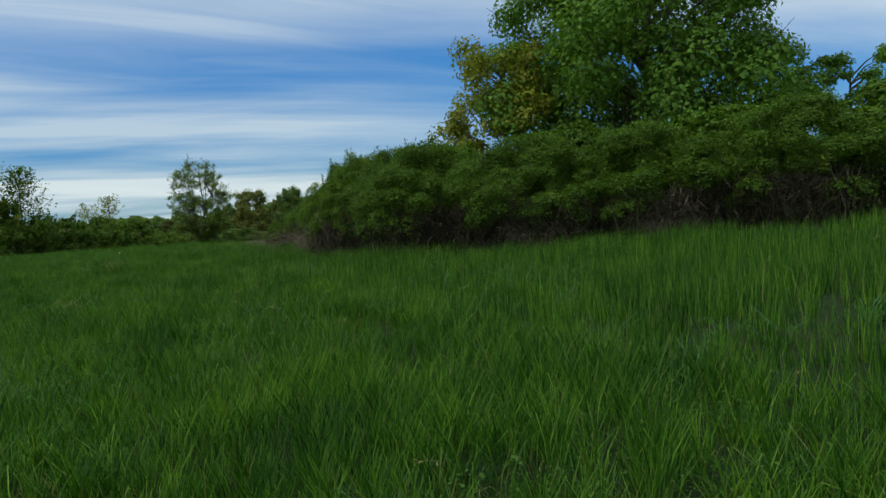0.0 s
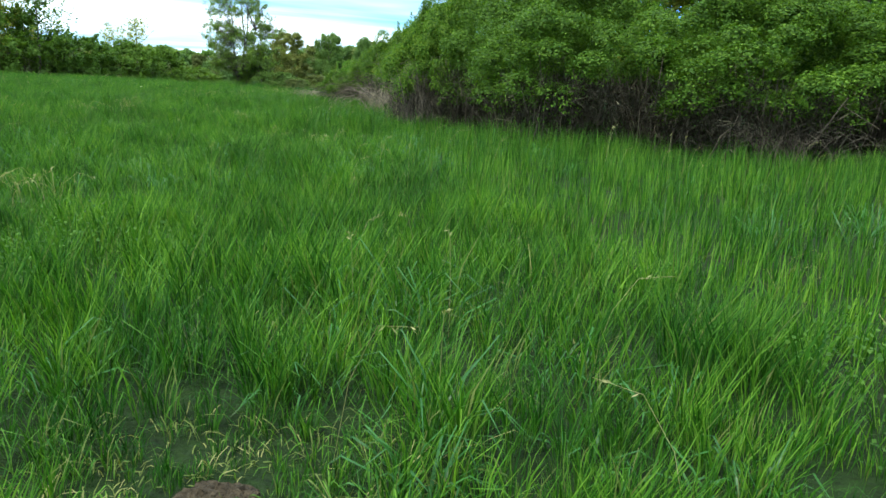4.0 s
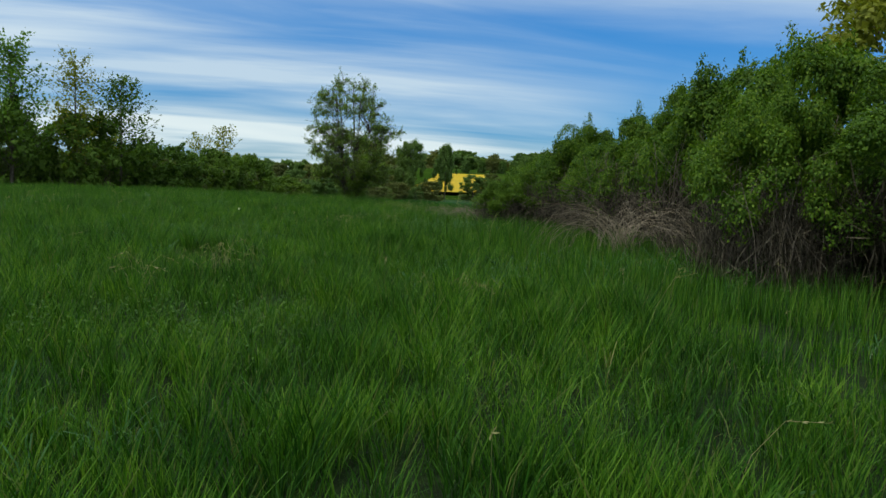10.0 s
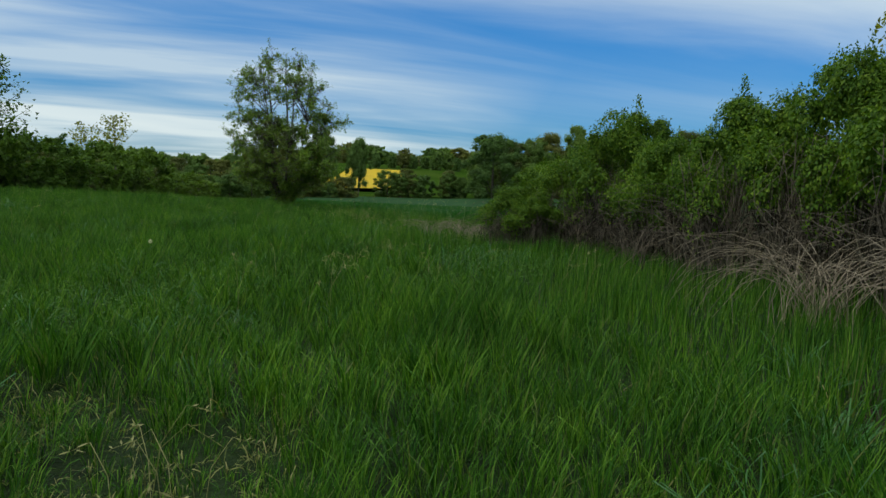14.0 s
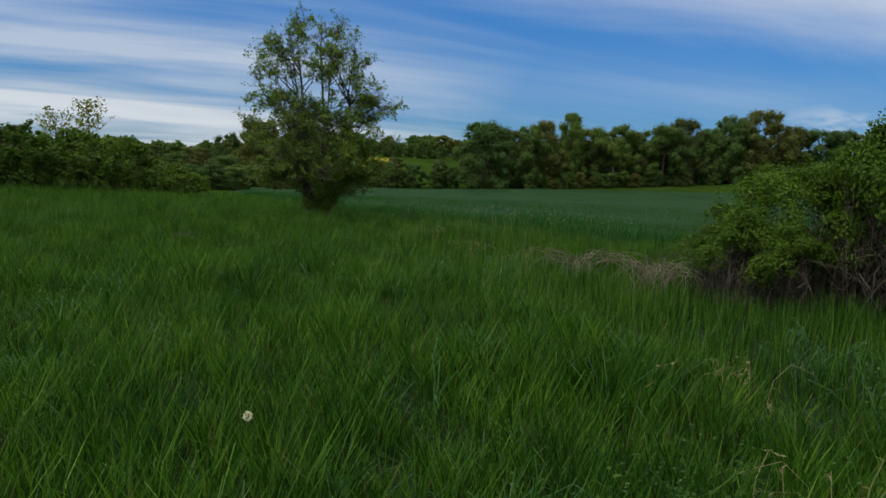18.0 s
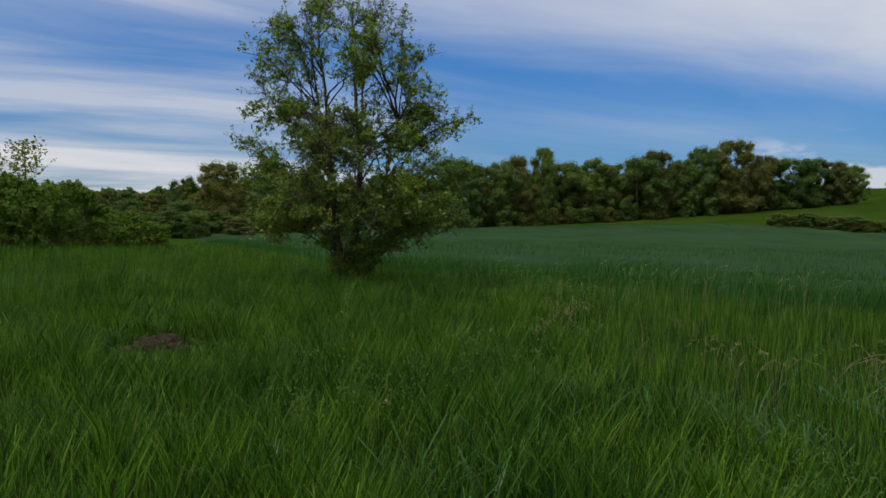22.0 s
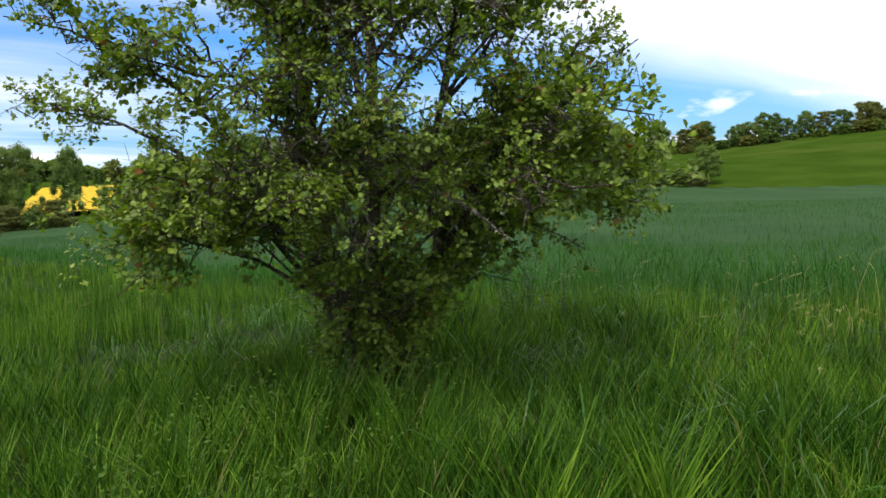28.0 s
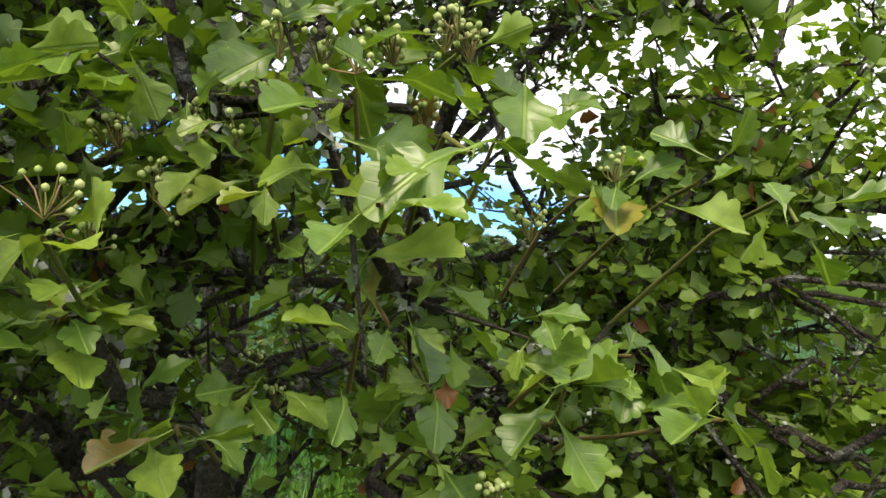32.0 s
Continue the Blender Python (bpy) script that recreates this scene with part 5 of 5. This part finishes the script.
        for _ in range(forks):  # side boughs that fan out from the limb
            f = rng.uniform(0.25, 0.8)
            k = int(f * 6)
            p = pts[k] + (pts[k + 1] - pts[k]) * (f * 6 - k)
            d = unit(pts[k + 1] - pts[k])
            side = unit(np.cross(d, rng.normal(0, 1, 3)) * np.array((1, 1, 0.5)))
            ln = min(rng.uniform(0.25, 0.65), 0.6 * length)
            end = p + unit(d * 0.7 + side * 0.8 + (0, 0, 0.12)) * ln
            q, ln = bough(p, end, 0.05, 0.006, "side")
            ways.append((q, ln, 0.2))
    for s in stems:  # the thin tops of the stems carry twigs too
        ways.append((s[5:], 1.4, 0.2))
        ways.append((s[:4], 2.2, 0.22))
    for pts, length, start in ways + leafy_tips:
        for m in range(int(3 + 13 * length * (1 - start))):
            f = rng.uniform(start, 1.0)
            g = f * (len(pts) - 1)
            k = min(int(g), len(pts) - 2)
            p = pts[k] + (pts[k + 1] - pts[k]) * (g - k)
            d = unit(pts[k + 1] - pts[k])
            side = unit(np.cross(d, rng.normal(0, 1, 3)))
            w = unit(d * 0.5 + side + (0, 0, 0.25))
            ln = rng.uniform(0.05, 0.20) if rng.uniform() < 0.8 else rng.uniform(0.2, 0.34)
            mid = p + w * ln * 0.5 + rng.normal(0, 0.012, 3)
            end = p + w * ln + rng.normal(0, 0.02, 3)
            away = min(np.linalg.norm(p - eye), np.linalg.norm(mid - eye), np.linalg.norm(end - eye))
            if away > 0.36:
                thick = 1.4 if away < 1.2 else 0.62
                limbs.append(tube([p, (p + mid) / 2 + rng.normal(0, 0.008, 3), mid, end], np.array((0.0046, 0.0042, 0.0034, 0.0016)) * thick, 5 if away < 1.2 else 3))
            for g in (0.3, 0.7, 1.0):
                twigs.append(((p + (mid - p) * g * 2) if g < 0.5 else (mid + (end - mid) * (g - 0.5) * 2), unit(end - p)))
            for _ in range(2):
                f2 = rng.uniform(0.3, 0.95)
                p2 = p + (end - p) * f2
                w2 = unit(w * 0.6 + rng.normal(0, 0.6, 3))
                e2 = p2 + w2 * rng.uniform(0.04, 0.12)
                if min(np.linalg.norm(p2 - eye), np.linalg.norm(e2 - eye)) > 0.34:
                    limbs.append(tube([p2, e2], (0.0026, 0.001) if away < 1.5 else (0.0015, 0.0008), 3))
                twigs.append((e2, w2))
    def hangs_low(v):
        r = np.hypot(v[:, 0], v[:, 1])
        return r.mean() > 0.5 and (v[:, 2] - np.interp(r, (0, 0.30, 0.50, 0.80, 1.2, 2.2), (0.42, 0.52, 0.82, 0.98, 1.12, 1.10))).mean() < 0.02

    def over_the_path(c):
        return (c[..., 0] > -0.02) & (c[..., 0] < 0.5) & (c[..., 1] < -1.40) & (c[..., 2] < 1.66)

    limbs = [q for q in limbs if not hangs_low(q[0]) and not over_the_path(q[0].mean(0))]   # the crown's underside is browsed clear of twigs
    crust = []  # tufts of grey lichen on the wood by the walker
    for v, t in limbs:
        c = v.mean(0)
        if np.linalg.norm(c - eye) < 1.7 and rng.uniform() < 0.33:
            crust.append(v[rng.integers(0, len(v), int(rng.integers(10, 34)))] + rng.normal(0, 0.004, 3))
    stick = np.array([(0.05, -1.02, 1.66), (0.14, -1.13, 1.60), (0.22, -1.20, 1.53), (0.28, -1.25, 1.46), (0.33, -1.28, 1.41)])
    part("dead_branch", arrays_mesh("dead_branch", *tube(stick, (0.0065, 0.006, 0.0065, 0.006, 0.004), 7), M_TWIG, smooth=True), tree, "broken grey dead branch crusted with lichen")
    crust += [stick[k] + (stick[k + 1] - stick[k]) * rng.uniform(0, 1, (70, 1)) + rng.normal(0, 0.006, (70, 3)) for k in range(4)]
    crust = np.concatenate(crust)
    crust = crust + rng.normal(0, 0.0035, crust.shape)
    k = len(crust)
    tagged(part("lichen", arrays_mesh("lichen", *scatter(LEAF_V, LEAF_T, crust, frames_from(rng.normal(0, 1, (k, 3)), rng.normal(0, 1, (k, 3))), rng.uniform(0.004, 0.011, k)), M_LICHEN), tree, "crisp pale grey lichen tufts"), kind="stuff")
    sprays = [(-0.24, -1.32, 2.05), (-0.27, -1.29, 2.06), (-0.18, -1.32, 2.08), (-0.19, -1.35, 2.02), (-0.24, -1.35, 1.99), (-0.27, -1.22, 2.02), (-0.37, -1.28, 1.97), (-0.35, -1.18, 1.91), (-0.03, -1.29, 2.02), (0.02, -1.32, 2.03), (-0.23, -1.15, 1.88),
              (-0.29, -1.20, 1.86), (-0.08, -1.30, 1.89), (-0.13, -1.22, 1.88), (-0.02, -1.37, 1.88), (-0.14, -1.25, 1.84), (-0.02, -1.30, 1.91), (-0.33, -1.13, 2.03), (0.04, -1.38, 2.00), (-0.19, -1.27, 1.93), (-0.29, -1.12, 2.10), (-0.08, -1.27, 2.07)]
    at = np.array([t[0] for t in twigs])
    way = np.array([t[1] for t in twigs])
    per = 6
    close = np.linalg.norm(at - eye, axis=1) < 1.5
    tuft = unit(rng.normal(0, 0.55, (len(at), 3)) + np.array((-0.15, -0.2, 0.95)))   # the leaves of one spur face one way
    tuft = np.concatenate([tuft.repeat(per, 0), tuft[close].repeat(2, 0)])
    at, way = np.concatenate([at.repeat(per, 0), at[close].repeat(2, 0)]), np.concatenate([way.repeat(per, 0), way[close].repeat(2, 0)])
    k = len(at)
    p = at + rng.normal(0, 0.017, (k, 3))
    along = unit(way * 0.6 + rng.normal(0, 0.7, (k, 3)))
    nrm = unit(tuft + rng.normal(0, 0.34, (k, 3)))
    size = rng.uniform(0.023, 0.046, k) * np.where(np.linalg.norm(at - eye, axis=1) < 1.2, 0.72, 1.0)
    gap = np.linalg.norm(p - eye, axis=1)
    # boughs stand apart: leafy clumps with gaps between them, more open towards the top and the right-hand side
    gappy = np.sin(p[:, 0] * 9.1 + 2.0 * np.sin(p[:, 2] * 5.3)) + np.sin(p[:, 1] * 8.3 + 1.7 + 1.8 * np.sin(p[:, 0] * 4.9)) + np.sin(p[:, 2] * 11.7 + 0.6 + 1.6 * np.sin(p[:, 1] * 5.7))
    limit = np.interp(p[:, 2], (1.0, 1.8, 2.6, 3.4, 5.2), (-1.1, -1.1, -0.65, -0.15, -0.25)) + np.where((p[:, 0] > 0.40) & (p[:, 2] > 2.15), np.where(p[:, 1] < 0.3, 0.30, 0.15), 0.0)
    limit = np.where((p[:, 0] > 0.45) & (p[:, 1] < -0.55) & (p[:, 2] > 1.45), -1.5, limit)   # the long arms over the wheat are leafy to their tips
    reach_out = np.hypot(p[:, 0], p[:, 1])
    under = np.interp(reach_out, (0, 0.30, 0.50, 0.80, 1.2, 2.2), (0.42, 0.52, 0.82, 0.98, 1.12, 1.10)) + rng.normal(0, 0.05, k)
    hollow = (reach_out < 0.45 * np.interp(p[:, 2], CROWN_Z, CROWN_R)) & (p[:, 2] > 1.3) & (rng.uniform(0, 1, k) < 0.45)
    ok = ~hollow & (gap > 0.40) & (gappy > limit + rng.normal(0, 0.25, k)) & (p[:, 2] > under) & ~over_the_path(p)
    p, along, nrm, size, gap = p[ok], along[ok], nrm[ok], size[ok], gap[ok]
    for c in sprays:  # rosettes of larger leaves at the shoot tips
        m = int(rng.integers(4, 8))
        turn = np.arange(m) * 2.4 + rng.uniform(0, 6)
        out = np.stack([np.cos(turn), np.sin(turn), rng.uniform(-0.6, 0.8, m)], -1)
        far = rng.uniform(0.010, 0.028, m)
        p = np.concatenate([p, np.array(c) + out * far[:, None]])
        along = np.concatenate([along, out])
        nrm = np.concatenate([nrm, unit(np.array((-0.1, -0.25, 0.8)) + rng.normal(0, 0.45, (m, 3)))])
        size = np.concatenate([size, rng.uniform(0.025, 0.042, m)])
        gap = np.concatenate([gap, np.full(m, 0.1)])
    big = np.array(BROAD_LEAVES)
    m = len(big)
    p = np.concatenate([p, big[:, :3]])
    along = np.concatenate([along, unit(np.stack([rng.normal(0, 0.8, m), rng.normal(-0.3, 0.5, m), rng.normal(-0.25, 0.4, m)], -1))])
    nrm = np.concatenate([nrm, unit(np.array((-0.35, -0.65, 0.7)) + rng.normal(0, 0.30, (m, 3)))])
    size = np.concatenate([size, big[:, 3] * 1.1])
    gap = np.concatenate([gap, np.full(m, 0.1)])
    fr = frames_from(nrm, along)
    near, mid = gap < 0.72, (gap >= 0.72)
    for s in trunks:
        part("trunk", arrays_mesh("trunk", *s, M_BARK, smooth=True), tree, "grey lichen-spotted stem rising from the common foot")
    tagged(part("branch", arrays_mesh("branch", *joined(limbs), M_TWIG, smooth=True), tree, "thin grey lichen-crusted twigs and branches"), kind="stuff")
    back = mid & (gap > 2.1)
    mid &= ~back
    fol = joined([scatter(SIMPLE_V, SIMPLE_T, p[mid], fr[mid], size[mid] * 1.1), scatter(THREE_V, THREE_T, p[back], fr[back], size[back] * 1.12)])
    tagged(part("foliage", arrays_mesh("foliage", *fol, M_HAW), tree), kind="stuff")
    order = np.argsort(gap)
    single = order[:290]
    rest = near.copy()
    rest[single] = False
    kind = rng.integers(0, 3, len(p))
    leafage = joined([scatter(*LOBED[k], p[rest & (kind == k)], fr[rest & (kind == k)], size[rest & (kind == k)] * 1.1) for k in range(3)])
    tagged(part("leaves_near", arrays_mesh("leaves_near", *leafage, M_HAW, smooth=True), tree, "small lobed fresh green leaves"), kind="stuff")
    one = [arrays_mesh("leaf", *shape, M_LEAF, smooth=True) for shape in LOBED]
    for i in single:
        ob = part("leaf", one[kind[i]], tree)
        m = Matrix(fr[i].tolist()).to_4x4()
        m.translation = Vector(p[i])
        ob.matrix_basis = m @ Matrix.Scale(float(size[i]), 4)
    stalks, buds = [], []
    heads = np.array([t[0] for t in twigs])
    hd = np.linalg.norm(heads - eye, axis=1)
    pick = np.where((hd > 0.28) & (hd < 1.8))[0]
    pick = pick[rng.uniform(0, 1, len(pick)) < 0.03]
    for k, c in enumerate(sprays):
        limbs_end = np.array(c)
        bend = rng.normal(0, 0.02, 3)
        stalks.append(tube([limbs_end, limbs_end + bend + (0.02, 0.05, -0.01), limbs_end + bend + (0.05, 0.13, -0.03), limbs_end + (0.09, 0.25, -0.08)], (0.0014, 0.0017, 0.002, 0.0026), 5))
        if k not in (0, 1, 2, 5, 6, 8, 12, 17):
            continue
        bud_cluster(rng, np.array(c) + (0, 0, 0.008), np.array((0, 0, 1.0)), stalks, buds, 9)
    for c in FLOWER_HEADS:
        bud_cluster(rng, np.array(c) - (0, 0, 0.018), np.array((0, 0, 1.0)), stalks, buds, 15)
    for i in pick:
        bud_cluster(rng, heads[i], np.array((0, 0, 1.0)), stalks, buds, int(rng.integers(5, 11)))
    if buds:
        ball = bmesh.new()
        bmesh.ops.create_icosphere(ball, subdivisions=1, radius=1.0)
        bv = np.array([v.co[:] for v in ball.verts])
        bt = np.array([[v.index for v in f.verts] for f in ball.faces])
        ball.free()
        bp = np.array([b[0] for b in buds])
        bs = np.array([b[1] for b in buds])
        eyes = np.tile(np.eye(3), (len(bp), 1, 1))
        tagged(part("flower_bud", arrays_mesh("flower_bud", *scatter(bv, bt, bp, eyes, bs), M_BUD, smooth=True), tree, "round cream-green flower buds"), kind="stuff")
        tagged(part("stalk", arrays_mesh("stalk", *joined(stalks), M_SHOOT), tree), kind="stuff")


hawthorn()

# ---- small things in the grass ----


def molehill(x, y, wide, tall, seed):
    rng = np.random.default_rng(seed)
    bm = bmesh.new()
    bmesh.ops.create_icosphere(bm, subdivisions=4, radius=1.0)
    for v in bm.verts:
        k = 1 + 0.25 * noise.noise(v.co * 2.3 + Vector((seed, 0, 0))) + 0.24 * noise.noise(v.co * 6.0) + 0.12 * noise.noise(v.co * 14.0)
        v.co = Vector((v.co.x * wide * k, v.co.y * wide * 0.8 * k, max(v.co.z, -0.2) * tall * k))
    me = bpy.data.meshes.new("molehill")
    bm.to_mesh(me)
    bm.free()
    me.materials.append(M_SOIL)
    ob = new("molehill", me)
    ob.matrix_basis = pose(x, y, float(land(x, y)) + 0.01)
    tagged(ob, "small heap of bare brown soil in the grass", "molehill", "molehills in the meadow")


molehill(-14.93, 34.7, 0.30, 0.17, 1)
molehill(-2.95, 7.2, 0.14, 0.06, 2)


def dandelion(x, y, tall, seed):
    rng = np.random.default_rng(seed)
    t = thing("dandelion_clock", x, y, float(land(x, y)), "white dandelion seed head on a thin stalk", "flower", "dandelion clocks in the meadow")
    part("stalk", arrays_mesh("stalk", *tube([(0, 0, 0), (0.01, 0, tall * 0.6), (0.02, 0.01, tall)], (0.002, 0.0017, 0.0014), 5), M_HAW), t)
    way = unit(rng.normal(0, 1, (90, 3)))
    v, f = scatter(FLAT_V, FLAT_T, way * 0.010 + np.array((0.02, 0.01, tall)), frames_from(rng.normal(0, 1, (90, 3)), way), np.stack([np.full(90, 0.007), np.full(90, 0.014), np.full(90, 0.01)], -1))
    part("seed_head", arrays_mesh("seed_head", v, f, M_FLUFF), t, "round white fluffy seed head")


for k, (x, y) in enumerate(((-11.49, 25.02),)):
    dandelion(x, y, 0.35 - 0.02 * (k % 3), 40 + k)


def nettles(x, y, seed):
    rng = np.random.default_rng(seed)
    t = thing("nettle_clump", x, y, float(land(x, y)), "dark green clump of nettles beside the hawthorn", "nettle")
    for _ in range(9):
        p = np.array((*rng.normal(0, 0.14, 2), 0))
        top = p + (*rng.normal(0, 0.07, 2), rng.uniform(0.55, 0.8))
        k = 26
        f = np.repeat(np.linspace(0.2, 1, 13), 2)
        at = p + (top - p) * f[:, None]
        a = np.tile((0.0, np.pi), 13) + np.repeat(np.arange(13) * 1.57, 2) + rng.normal(0, 0.2, k)
        along = np.stack([np.cos(a), np.sin(a), np.full(k, -0.25)], -1)
        leaf = scatter(LEAF_V, LEAF_T, at, frames_from(np.tile((0.0, 0, 1), (k, 1)) + rng.normal(0, 0.15, (k, 3)), along), 0.10 * (1.15 - 0.6 * f))
        part("nettle_shoot", arrays_mesh("nettle_shoot", *joined([tube([p, (p + top) / 2, top], (0.004, 0.003, 0.002), 4), leaf]), M_NETTLE), t)


nettles(-11.25, 41.0, 3)
